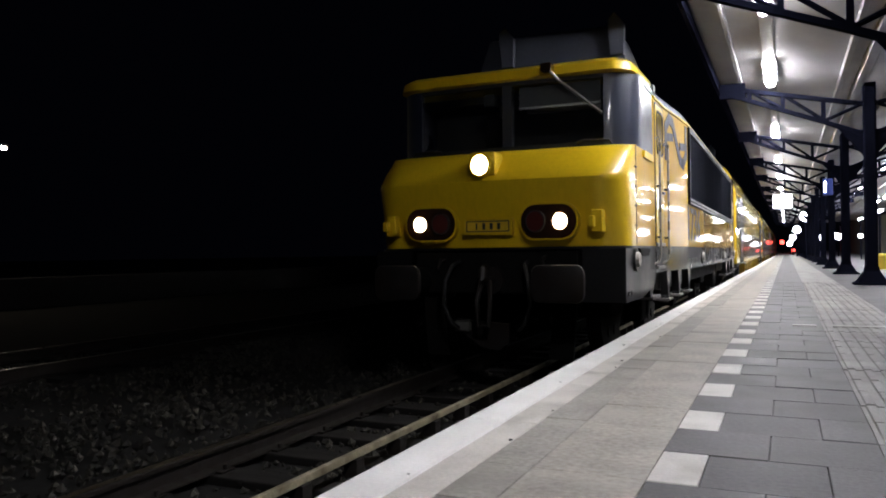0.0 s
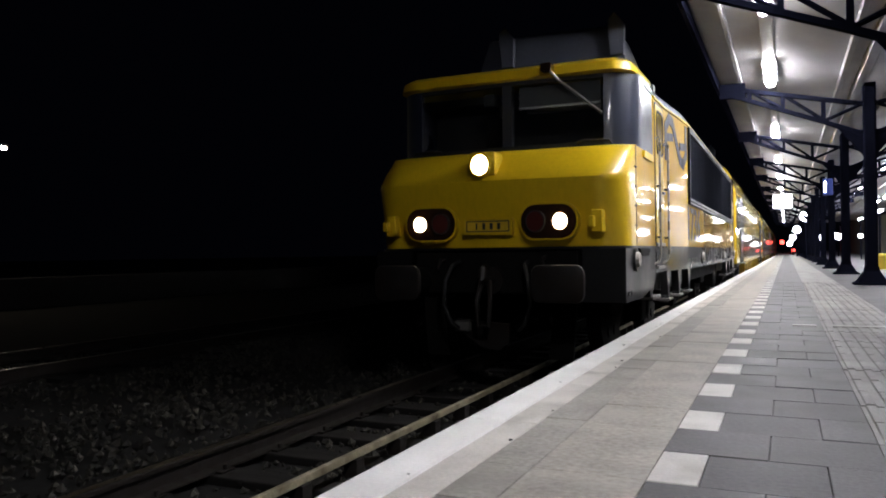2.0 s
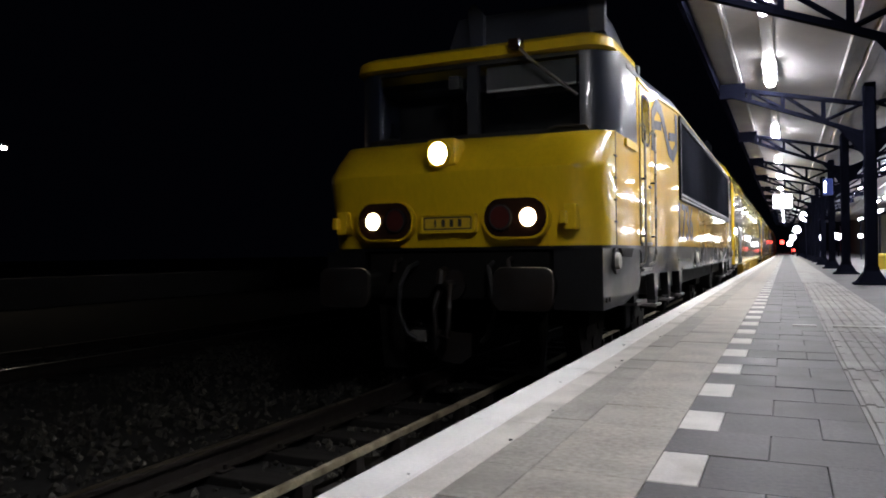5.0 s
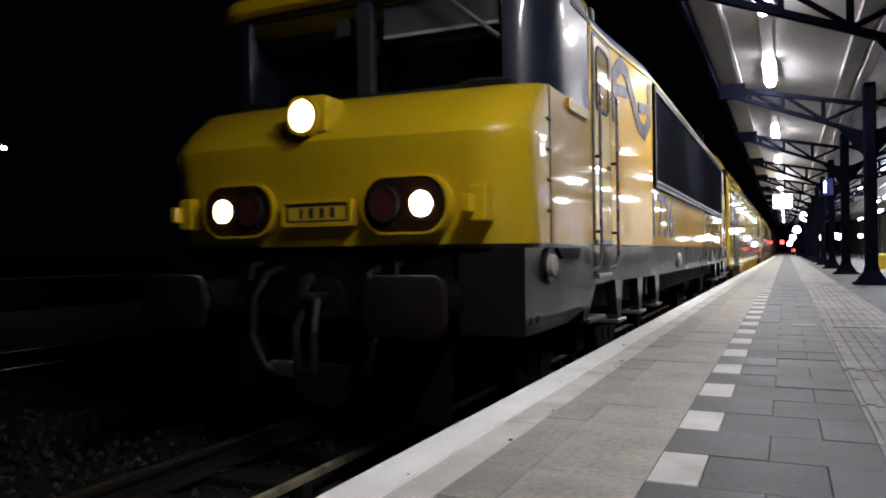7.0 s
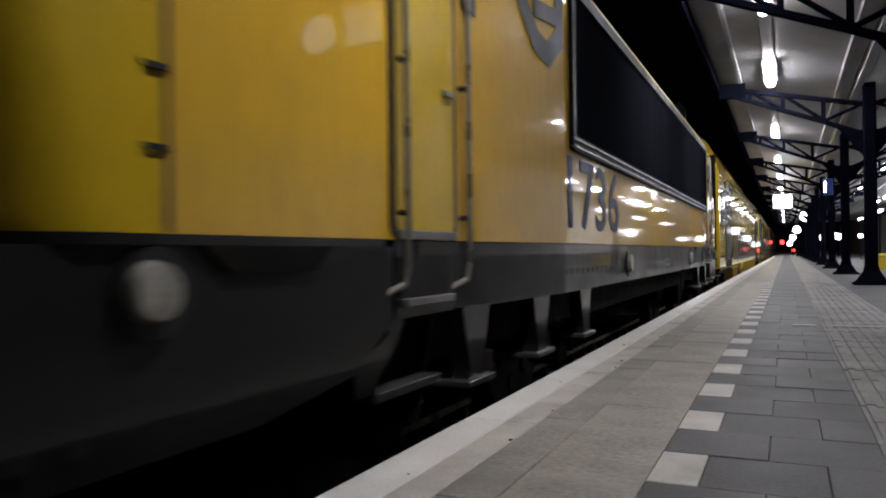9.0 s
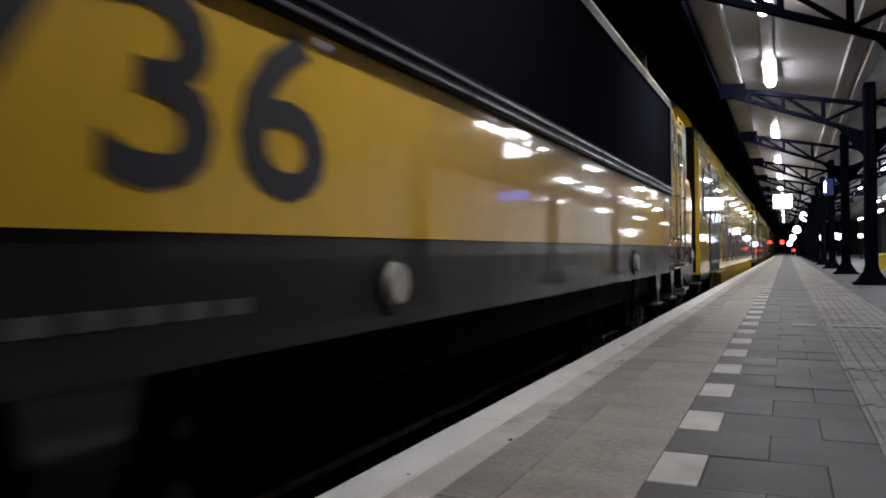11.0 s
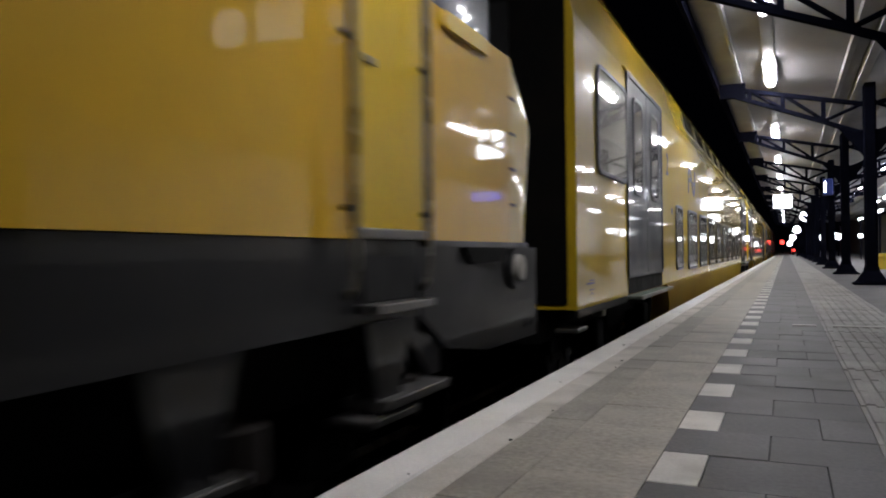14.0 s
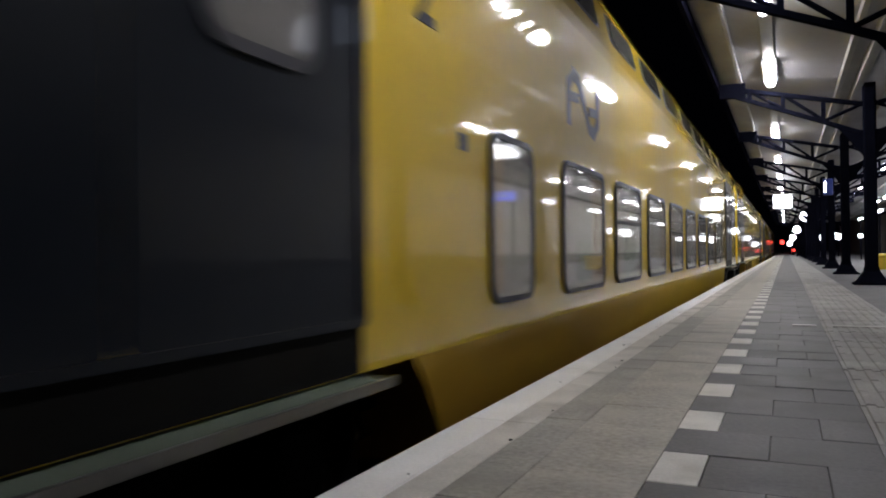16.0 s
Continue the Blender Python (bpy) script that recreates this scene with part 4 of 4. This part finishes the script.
def coach():
    c = empty("double_deck_coach", TRACK_X, ENGINE_Y + COACH_FIRST, RAIL_Z, "yellow double-deck passenger coach with blue-grey doors", "coach", "coaches of the train")
    Ln, E0 = COACH_LEN - 0.6, 0.11
    out = [(CS, 0.86), (CS, 2.95), (1.39, 3.06), (1.355, 3.22), (1.28, 3.55), (1.18, 3.74), (1.06, 3.88)]
    full = out + [(-x, z) for x, z in reversed(out)]
    part("body", prism(bmesh.new(), full, "y", E0, Ln - E0), COACH_YELLOW, c, "pale yellow coach body")
    rf = [(1.075, 3.87), (0.95, 4.0), (0.6, 4.2), (0.25, 4.29)]
    part("roof", prism(bmesh.new(), rf + [(-x, z) for x, z in reversed(rf)], "y", E0, Ln - E0), COACH_ROOF, c, "grey curved roof", True)
    a, b = 4.66, Ln - 4.66
    bm = bmesh.new()
    loft(bm, [[(x, a + k, z), (x, b - k, z), (-x, b - k, z), (-x, a + k, z)] for x, z, k in ((CS, 0.862, 0.0), (CS, 0.72, 0.12), (CS - 0.002, 0.6, 0.21), (CS - 0.015, 0.48, 0.3), (CS - 0.045, 0.37, 0.39), (CS - 0.11, 0.28, 0.45))])
    part("lower_deck", bm, COACH_DIRTY, c, "dirty brownish lower side curving in between the bogies", True)
    for y in (E0, Ln - E0):
        d = -1 if y == E0 else 1
        part("end_wall", boxed(-1.33, 1.33, min(y, y + d * 0.02), max(y, y + d * 0.02), 0.9, 3.5, 0.005), BLACK, c, "near-black end wall")
        g = part("gangway", boxed(-0.75, 0.75, min(y, y + d * 0.32), max(y, y + d * 0.32), 0.95, 3.25, 0.05), RUBBER, c, "black rubber gangway between the coaches")
        part("end_post", boxed(0.75, 0.9, min(y, y + d * 0.05), max(y, y + d * 0.05), 0.95, 3.2), RUBBER, g)
    for sx in (-1, 1):
        X = sx * CS

        def window(y0, y1, z0, z1, r=0.1, name="window", split=False, parent=c, depth=0.0, inside=0):
            w = part(name, ring_frame(bmesh.new(), rounded(y0, y1, z0, z1, r, 6), rounded(y0 + 0.034, y1 - 0.034, z0 + 0.034, z1 - 0.034, r * 0.75, 6), "x", X - sx * 0.02, X + sx * (0.022 + depth)), WINDOW_FRAME, parent, "dark rubber-framed window", True)
            part("blind", prism(bmesh.new(), rounded(y0 + 0.03, y1 - 0.03, z0 + 0.03, z1 - 0.03, r * 0.7, 6), "x", X + sx * (0.002 + depth), X + sx * (0.005 + depth)), CURTAIN, w)
            part("pane", prism(bmesh.new(), rounded(y0 + 0.03, y1 - 0.03, z0 + 0.03, z1 - 0.03, r * 0.75, 6), "x", X + sx * (0.012 + depth), X + sx * (0.016 + depth)), WINDOW, w).visible_shadow = False
            if inside and sx > 0:
                left = inside % 2
                ca, cb = (y0 + 0.05, y0 + 0.05 + 0.1 * (y1 - y0) * (1 + inside % 3)) if left else (y1 - 0.05 - 0.1 * (y1 - y0) * (1 + inside % 3), y1 - 0.05)
                part("curtain", prism(bmesh.new(), rounded(ca, cb, z0 + 0.06, z1 - 0.06, 0.02, 3), "x", X + 0.0055, X + 0.0085), DRAPE, w, "tan curtain drawn aside")
                if inside % 3 != 1:
                    part("seat_back", prism(bmesh.new(), rounded(y0 + 0.3 * (y1 - y0), y1 - 0.25 * (y1 - y0), z0 + 0.06, z0 + 0.3 + 0.04 * (inside % 4), 0.06, 4), "x", X + 0.0055, X + 0.0075), SEAT, w, "dull green seat back behind the glass")
                # dimmer top of the interior, its shade painted as a flat strip
                part("luggage_shelf", boxed(X + 0.0055, X + 0.0075, y0 + 0.07, y1 - 0.07, z1 - 0.17, z1 - 0.07, 0), SHADE, w)
            if split:
                zz = z0 + (z1 - z0) * 0.6
                part("bar", boxed(X + sx * (0.016 + depth) - 0.006, X + sx * (0.016 + depth) + 0.006, y0 + 0.04, y1 - 0.04, zz - 0.015, zz + 0.015), WINDOW_FRAME, w)
            return w
        for flip in (False, True):
            def m(y0, y1):
                return (Ln - y1, Ln - y0) if flip else (y0, y1)
            window(*m(0.78, 2.02), 1.93, 2.84, 0.12)
            dy0, dy1 = m(2.06, 4.24)
            dm = (dy0 + dy1) / 2
            dr = part("door_frame", ring_frame(bmesh.new(), rounded(dy0 - 0.02, dy1 + 0.02, 1.03, 3.05, 0.03, 3), rounded(dy0 + 0.03, dy1 - 0.03, 1.06, 3.0, 0.03, 3), "x", X - sx * 0.02, X + sx * 0.02), COACH_BLUE, c)
            for y0, y1 in ((dy0 + 0.03, dm - 0.006), (dm + 0.006, dy1 - 0.03)):
                lf = part("door_leaf", prism(bmesh.new(), rounded(y0, y1, 1.06, 3.0, 0.02, 3), "x", X - sx * 0.01, X + sx * 0.012), COACH_BLUE, dr, "blue-grey door leaf")
                wy = (y0 + y1) / 2
                part("door_window", prism(bmesh.new(), rounded(wy - 0.24, wy + 0.24, 1.9, 2.82, 0.1, 5), "x", X + sx * 0.011, X + sx * 0.018), WINDOW_DOOR, lf)
                part("window_rubber", ring_frame(bmesh.new(), rounded(wy - 0.28, wy + 0.28, 1.86, 2.86, 0.13, 5), rounded(wy - 0.24, wy + 0.24, 1.9, 2.82, 0.1, 5), "x", X + sx * 0.01, X + sx * 0.024), WINDOW_FRAME, lf)
            # the shaded hollow under the door, drawn as a solid black strip
            part("sill_recess", boxed(X - sx * 0.02 - 0.02, X - sx * 0.02 + 0.025, dy0, dy1, 0.865, 1.03), BLACK, dr)
            st = part("step", boxed(X - 0.14 if sx > 0 else X - 0.13, X + 0.13 if sx > 0 else X + 0.14, dy0 + 0.0, dy1 - 0.0, 0.825, 0.852, 0.006), STEP, c, "grey-green door step")
            part("step_edge", boxed(X + sx * 0.13 - 0.008, X + sx * 0.13 + 0.008, dy0, dy1, 0.822, 0.857), STEEL, st)
            part("rain_gutter", boxed(X - 0.012, X + 0.018, dy0 - 0.1, dy1 + 0.1, 3.04, 3.07, 0.004), COACH_YELLOW, c)
            window(*m(5.53, 6.25), 1.02, 1.93, 0.12, inside=1)
            sk = m(0.14, 2.05)
            part("end_sill", boxed(X - sx * 0.02 - 0.015, X - sx * 0.02 + 0.02, sk[0], sk[1], 0.8, 0.866), GREY, c)
            for ya, yb, za, zb in ((0.4, 0.64, 1.035, 1.047), (0.5, 0.63, 1.06, 1.068), (0.52, 0.62, 0.985, 0.994), (0.53, 0.6, 0.955, 0.965)):
                part("stencil_bar", boxed(X - 0.003, X + 0.003, *m(ya, yb), za, zb), LETTER, c)
        part("info_plate", boxed(X - 0.003, X + 0.004, 5.15, 5.25, 1.78, 1.86), LETTER_FAINT, c)
        p0 = 6.92
        for i in range(8):
            window(p0 + 1.745 * i, p0 + 1.745 * i + 1.27, 1.0, 1.93, 0.13, split=(i % 2 == 1), inside=i + 2)
        # upper deck: panes on the sloping side
        for i in range(9):
            y0 = p0 - 1.62 + 1.745 * i + 1.745
            slope = [(1.358, 3.2), (1.29, 3.5)]
            w = None
            for nm, g, mt, off in (("upper_window", 0.0, WINDOW_FRAME, 0.008), ("upper_pane", 0.05, WINDOW_DOOR, 0.014)):
                bm = bmesh.new()
                pts = rounded(y0 + g, y0 + 1.3 - g, 0 + g * 0.8, 1 - g * 0.8, 0.14, 5)

                def at(p, o):
                    t = p[1]
                    x = slope[0][0] + (slope[1][0] - slope[0][0]) * t + o
                    return (sx * x, p[0], slope[0][1] + (slope[1][1] - slope[0][1]) * t + 0.2 * o)
                loft(bm, [[at(p, -0.01) for p in pts], [at(p, off) for p in pts]])
                w = part(nm, bm, mt, w or c)
        arrow_mark(c, 7.08, 8.1, 2.2, 2.62, X, MARKING)
    lettering("2", 0.4, MARKING, c, Matrix.Translation((CS + 0.003, 4.8, 2.4)) @ Matrix.Rotation(math.pi / 2, 4, "Z") @ Matrix.Rotation(math.pi / 2, 4, "X"), "painted_figure")
    part("underframe", boxed(-1.1, 1.1, 0.1, Ln - 0.1, 0.6, 0.87), BLACK, c)
    for y in (0.35, Ln - 0.35):
        part("corner_step", boxed(1.2, 1.38, y - 0.15, y + 0.15, 0.68, 0.71, 0.005), STEEL, c)
    part("cable_bracket", boxed(1.3, 1.39, 1.0, 1.12, 0.74, 0.82, 0.01), STEEL, c)
    sets = bogie(c, 2.9, 2.5, 0.46, "dark coach wheel", 0.5, False) + bogie(c, Ln - 2.9, 2.5, 0.46, "dark coach wheel", 0.5, False)
    return c, sets


YELLOW_WORN = material("brownish faded yellow", (0.3, 0.17, 0.06), 0.5, vary=0.2, scale=9)
CAB_POST = material("dark window post", (0.03, 0.033, 0.042), 0.45, vary=0.15)
CAP = material("pale worn cap", (0.42, 0.4, 0.36), 0.5, vary=0.25, scale=14, fine=60, dirt=(0.2, 0.18, 0.15))
BLIND = material("dark grey blind", (0.045, 0.045, 0.047), 0.8, vary=0.2, scale=4)
BLIND_BAR = material("grey blind bar", (0.35, 0.35, 0.34), 0.5, vary=0.15, scale=6)
BUFFER = material("greasy buffer steel", (0.016, 0.0145, 0.0145), 0.42, spec=0.3, vary=0.4, scale=7, fine=50, dirt=(0.016, 0.011, 0.009), dirt_at=0.55)
LENS_CLEAR = material("unlit clear lamp glass", (0.4, 0.4, 0.4), 0.1, vary=0.1, coat=0.8)
DRAPE = material("tan curtain cloth", (0.34, 0.22, 0.1), 0.8, vary=0.3, scale=6, fine=30, stretch=(1, 6, 1))
SEAT = material("dull green seat cloth", (0.13, 0.17, 0.11), 0.8, vary=0.3, scale=5)
SHADE = material("dim window top", (0.1, 0.085, 0.075), 0.7, vary=0.4, scale=5)
STEP = material("grey green step", (0.1, 0.125, 0.095), 0.6, vary=0.2, scale=5, fine=60, bump=0.3)
WINDOW_DOOR = material("dim window glass", (0.24, 0.23, 0.22), 0.06, vary=0.3, scale=1.5, fine=5, coat=1.0)


# ---------------------------------------------------------------- beyond the platform
def surroundings():
    # a far lamp on a mast across the tracks
    m = empty("street_lamp", -24.75, 17.2, -1.08, "far street lamp with a small warm light", "street lamp")
    part("mast", cyl(bmesh.new(), (0, 0, 0), (0, 0, 5.4), 0.07, 10, 0.04), IRON, m)
    part("arm", cyl(bmesh.new(), (0, 0, 5.35), (0.5, -0.2, 5.5), 0.03, 8), IRON, m)
    part("lamp_head", boxed(0.35, 0.8, -0.32, -0.1, 5.4, 5.5, 0.03), FIXTURE, m)
    part("lens", cyl(bmesh.new(), (0.58, -0.21, 5.33), (0.58, -0.21, 5.4), 0.14, 16), FAR_WARM, m, "warm glowing lens")
    # low wall far across the tracks
    w = part("far_wall", boxed(-22.4, -22.0, 6, 60, -1.08, -0.1, 0.03), WALL_CONCRETE)
    tagged(w, "low dark concrete wall across the tracks", "wall", kind="structure")


def hanging_sign():
    """Lit white platform sign under the canopy."""
    h = empty("platform_sign", -0.11, 32.0, 2.39, "lit white platform sign hanging from the canopy", "sign")
    part("case", boxed(-0.34, 0.34, -0.1, 0.1, -0.27, 0.27, 0.02), FIXTURE, h)
    part("lit_face", boxed(-0.32, 0.32, -0.106, -0.1, -0.25, 0.25), SIGN_GLOW, h, "glowing white face")
    for x in (-0.3, 0.3):
        part("hanger", cyl(bmesh.new(), (x, 0, 0.27), (x, 0, 0.72), 0.015, 6), IRON, h)


def globe_lamp(x, y, z, r, mat, ground, label):
    g = empty("lamp_post", x, y, ground, label, "lamp post", "far lamps")
    part("post", cyl(bmesh.new(), (0, 0, 0), (0, 0, z - ground - r * 0.8), 0.05, 8, 0.035), IRON, g)
    bm = bmesh.new()
    bmesh.ops.create_uvsphere(bm, u_segments=14, v_segments=9, radius=r)
    bmesh.ops.translate(bm, verts=bm.verts, vec=(0, 0, z - ground))
    part("globe", bm, mat, g, "glowing globe", True)


def far_lights():
    hanging_sign()
    for x, y, z, r in ((0.95, 45, 2.31, 0.27), (0.7, 60, 1.94, 0.26), (0.54, 75, 1.6, 0.27), (0.36, 90, 1.15, 0.28)):
        globe_lamp(x, y, z, r, SIGN_GLOW, 0.0, "round white lamp far along the platform")
    for x, y, z, r in ((2.33, 60, 1.33, 0.24), (3.0, 60, 1.5, 0.26), (3.35, 60, 1.4, 0.22), (4.9, 62, 1.45, 0.16), (3.55, 30, 1.35, 0.12), (4.9, 40, 1.5, 0.2)):
        globe_lamp(x, y, z, r, SIGN_GLOW, 0.0, "white lamp at the far side of the platform")
    for x, y, z, r in ((-0.52, 118, 1.55, 0.3), (2.73, 118, 0.7, 0.25), (0.9, 118, 0.4, 0.22)):
        globe_lamp(x, y, z, r, RED_GLOW, 0.0, "red signal lamp beyond the platform")
    # lit box on the far side of the columns
    b = empty("information_board", 1.75, 13.4, 2.62, "bright lit information board hung beside a column", "information board")
    part("case", boxed(-0.02, 0.5, -0.09, 0.09, -0.33, 0.3, 0.02), FIXTURE, b)
    part("lit_face", boxed(0.0, 0.48, -0.096, -0.09, -0.31, 0.22), SIGN_GLOW, b, "glowing white face")
    part("blue_field", boxed(0.0, 0.48, -0.097, -0.09, 0.222, 0.29), SIGN_BLUE, b, "blue top strip")
    for x in (0.08, 0.4):
        part("hanger", cyl(bmesh.new(), (x, 0, 0.3), (x, 0, 0.5), 0.012, 6), IRON, b)
    s = empty("blue_sign", 1.04, 22.72, 2.2, "small blue sign fixed to a canopy column", "sign")
    part("plate", boxed(-0.12, 0.12, -0.05, 0.09, -0.22, 0.22, 0.02), SIGN_BLUE, s)
    part("white_field", boxed(-0.09, -0.05, -0.056, -0.05, -0.15, 0.15), SIGN_GLOW, s, "white bar")
    # tube lamps at the back of the platform
    for y in (20.0, 26.0, 33.0, 41.0):
        f = empty("wall_lamp", 3.25, y, 1.95, "lit tube lamp on a post at the back of the platform", "lamp", "rear lamps")
        part("tube", cyl(bmesh.new(), (0, -0.7, 0), (0, 0.7, 0), 0.05, 10), SIGN_GLOW, f, "glowing tube")
        part("post", cyl(bmesh.new(), (0, 0, -1.95), (0, 0, 0), 0.03, 8), IRON, f)
    g = empty("grit_bin", 2.3, 22.0, 0.0, "yellow plastic grit bin on the platform", "bin")
    bm = bmesh.new()
    loft(bm, [[(x * k, y * k, z) for x, y in ((-0.3, -0.25), (0.3, -0.25), (0.3, 0.25), (-0.3, 0.25))] for z, k in ((0, 0.85), (0.3, 1.0))])
    part("tub", bm, BIN, g)
    part("lid", boxed(-0.33, 0.33, -0.28, 0.28, 0.3, 0.4, 0.03), BIN, g)
    # back walls; the pale one is unseen, added to brighten the train's reflections
    w = part("station_building", boxed(6.7, 7.4, 9, 58, 0.0, 3.7, 0.02), PALE_WALL)
    tagged(w, "unseen pale wall added for the train's side to reflect", "building", kind="structure")
    part("plinth", boxed(6.66, 6.697, 9, 58, 0.0, 0.45, 0.01), WALL_CONCRETE, w, "dark plinth of the wall")
    w = part("end_building", boxed(6.9, 7.6, 58.02, 120, 0.0, 3.7, 0.02), WALL_CONCRETE)
    tagged(w, "dark unlit building wall farther along the platform", "building", kind="structure")


def platform_clock():
    c = empty("platform_clock", 1.33, 6.0, 2.62, "round lit white station clock hanging from the canopy", "clock")
    part("case", cyl(bmesh.new(), (0, -0.06, 0), (0, 0.06, 0), 0.2, 28), IRON, c)
    face = part("face", cyl(bmesh.new(), (0, -0.066, 0), (0, -0.058, 0), 0.182, 28), CLOCK_GLOW, c, "glowing white clock face")
    for k in range(12):
        a = k * math.pi / 6
        part("hour_mark", cyl(bmesh.new(), (0.135 * math.sin(a), -0.068, 0.135 * math.cos(a)), (0.165 * math.sin(a), -0.068, 0.165 * math.cos(a)), 0.006, 6), RUBBER, face)
    for a, n, r in ((radians(285), 0.1, 0.009), (radians(200), 0.15, 0.006)):
        part("pointer", cyl(bmesh.new(), (0, -0.07, 0), (n * math.sin(a), -0.07, n * math.cos(a)), r, 6), RUBBER, face)
    part("hanger", cyl(bmesh.new(), (0, 0, 0.2), (0, 0, 0.42), 0.015, 8), IRON, c)
    d = empty("departure_sign", 0.98, 6.3, 2.75, "lit pale blue departure sign hanging beside the clock", "sign")
    part("case", boxed(-0.26, 0.26, -0.06, 0.06, -0.2, 0.22, 0.01), IRON, d)
    part("lit_face", boxed(-0.24, 0.24, -0.066, -0.058, -0.18, 0.2), DEPART_GLOW, d, "glowing pale blue face")
    for k in range(3):
        part("text_bar", boxed(-0.2, 0.12 - 0.05 * k, -0.069, -0.064, 0.12 - 0.07 * k, 0.135 - 0.07 * k), SIGN_BLUE, d)
    part("hanger", cyl(bmesh.new(), (0, 0, 0.22), (0, 0, 0.3), 0.015, 8), IRON, d)
    b = empty("station_sign", 2.05, 13.2, 0.0, "lit blue station name sign on two posts", "sign")
    part("panel", boxed(-0.28, 0.28, -0.03, 0.03, 1.5, 1.66, 0.01), BLUE_GLOW, b, "lit blue panel")
    part("name_bar", boxed(-0.17, 0.15, -0.034, -0.028, 1.56, 1.6), CLOCK_GLOW, b)
    for x in (-0.22, 0.22):
        part("post", cyl(bmesh.new(), (x, 0, 0), (x, 0, 1.5), 0.025, 8), IRON, b)


CLOCK_GLOW = glowing("lit clock face", (0.75, 0.82, 1.0), 0.95)
DEPART_GLOW = glowing("lit pale blue face", (0.6, 0.72, 1.0), 0.65)
BLUE_GLOW = glowing("lit blue panel", (0.08, 0.14, 1.0), 2.5)
SIGN_GLOW = glowing("lit white plastic", (0.9, 0.93, 1.0), 11.0)
RED_GLOW = glowing("red signal light", (1.0, 0.05, 0.04), 5.0)
SIGN_BLUE = material("blue sign enamel", (0.03, 0.06, 0.35), 0.35, vary=0.1, coat=0.4)
PALE_WALL = material("pale reflection wall", (0.62, 0.6, 0.56), 0.7, vary=0.12, scale=1.5, fine=40, dirt=(0.45, 0.43, 0.4), dirt_at=0.64)
BIN = material("yellow plastic", (0.7, 0.5, 0.05), 0.5, vary=0.1)
FAR_WARM = glowing("far warm lamp", (1.0, 0.86, 0.66), 60.0)

# ---------------------------------------------------------------- build
ground()
track(TRACK_X, "railway track with worn rails on wooden sleepers beside the platform")
track(TRACK_X - 6.2, "second railway track on dark ballast", near=False)
ballast()
guard_rail()
canopy()
canopy_things()
surroundings()
far_lights()
platform_clock()
ENGINE, ENGINE_SETS = engine()
COACH, COACH_SETS = coach()
TRAIN = [(ENGINE, ENGINE_Y, [(w, r) for w, r in ENGINE_SETS]), (COACH, ENGINE_Y + COACH_FIRST, COACH_SETS)]
for i in range(1, 4):
    y = ENGINE_Y + COACH_FIRST + COACH_LEN * i
    k = copy_thing(COACH, pose(TRACK_X, y, RAIL_Z))
    TRAIN.append((k, y, [(o, 0.46) for o in k.children if o.name.startswith("wheelset")]))
platform()

# How far the train has come, in metres.
RUN = ((0, 0), (2, 0), (2.5, 0.019), (3, 0.07), (3.5, 0.167), (4, 0.386), (6.5, 2.465), (7, 3.103), (7.5, 3.825), (8, 4.633), (8.5, 5.514), (9, 6.464),
       (11.5, 12.069), (12, 13.362), (12.5, 14.812), (13, 16.31), (13.5, 17.862), (14, 19.482), (14.5, 21.173), (15, 22.941), (15.5, 24.781), (16, 26.694))


def run_at(t):
    """The train's way at t, smooth from one known place to the next."""
    n = len(RUN)
    k = max(i for i in range(n) if RUN[i][0] <= t + 1e-9)
    if k == n - 1:
        return RUN[-1][1]

    def slope(i):
        if i in (0, n - 1):
            j = 1 if i == 0 else n - 1
            return (RUN[j][1] - RUN[j - 1][1]) / (RUN[j][0] - RUN[j - 1][0])
        (ta, a), (tb, b), (tc, c) = RUN[i - 1], RUN[i], RUN[i + 1]
        s1, s2 = (b - a) / (tb - ta), (c - b) / (tc - tb)
        return (s1 * (tc - tb) + s2 * (tb - ta)) / (tc - ta)
    (t0, a), (t1, b) = RUN[k], RUN[k + 1]
    h = t1 - t0
    u = (t - t0) / h
    return (2 * u**3 - 3 * u**2 + 1) * a + (u**3 - 2 * u**2 + u) * h * slope(k) + (-2 * u**3 + 3 * u**2) * b + (u**3 - u**2) * h * slope(k + 1)


def motions():
    """The train draws out of the station towards and past the camera; its wheels roll."""
    times = [round(0.1 * i, 1) for i in range(161)]
    way = [run_at(t) for t in times]
    for thing, y, sets in TRAIN:
        walk(thing, [(t, pose(TRACK_X, y - s, RAIL_Z)) for t, s in zip(times, way)])
        for w, r in sets:
            p = w.location.copy()
            walk(w, [(t, pose(p.x, p.y, p.z, math.degrees(s / r))) for t, s in zip(times, way)])


motions()
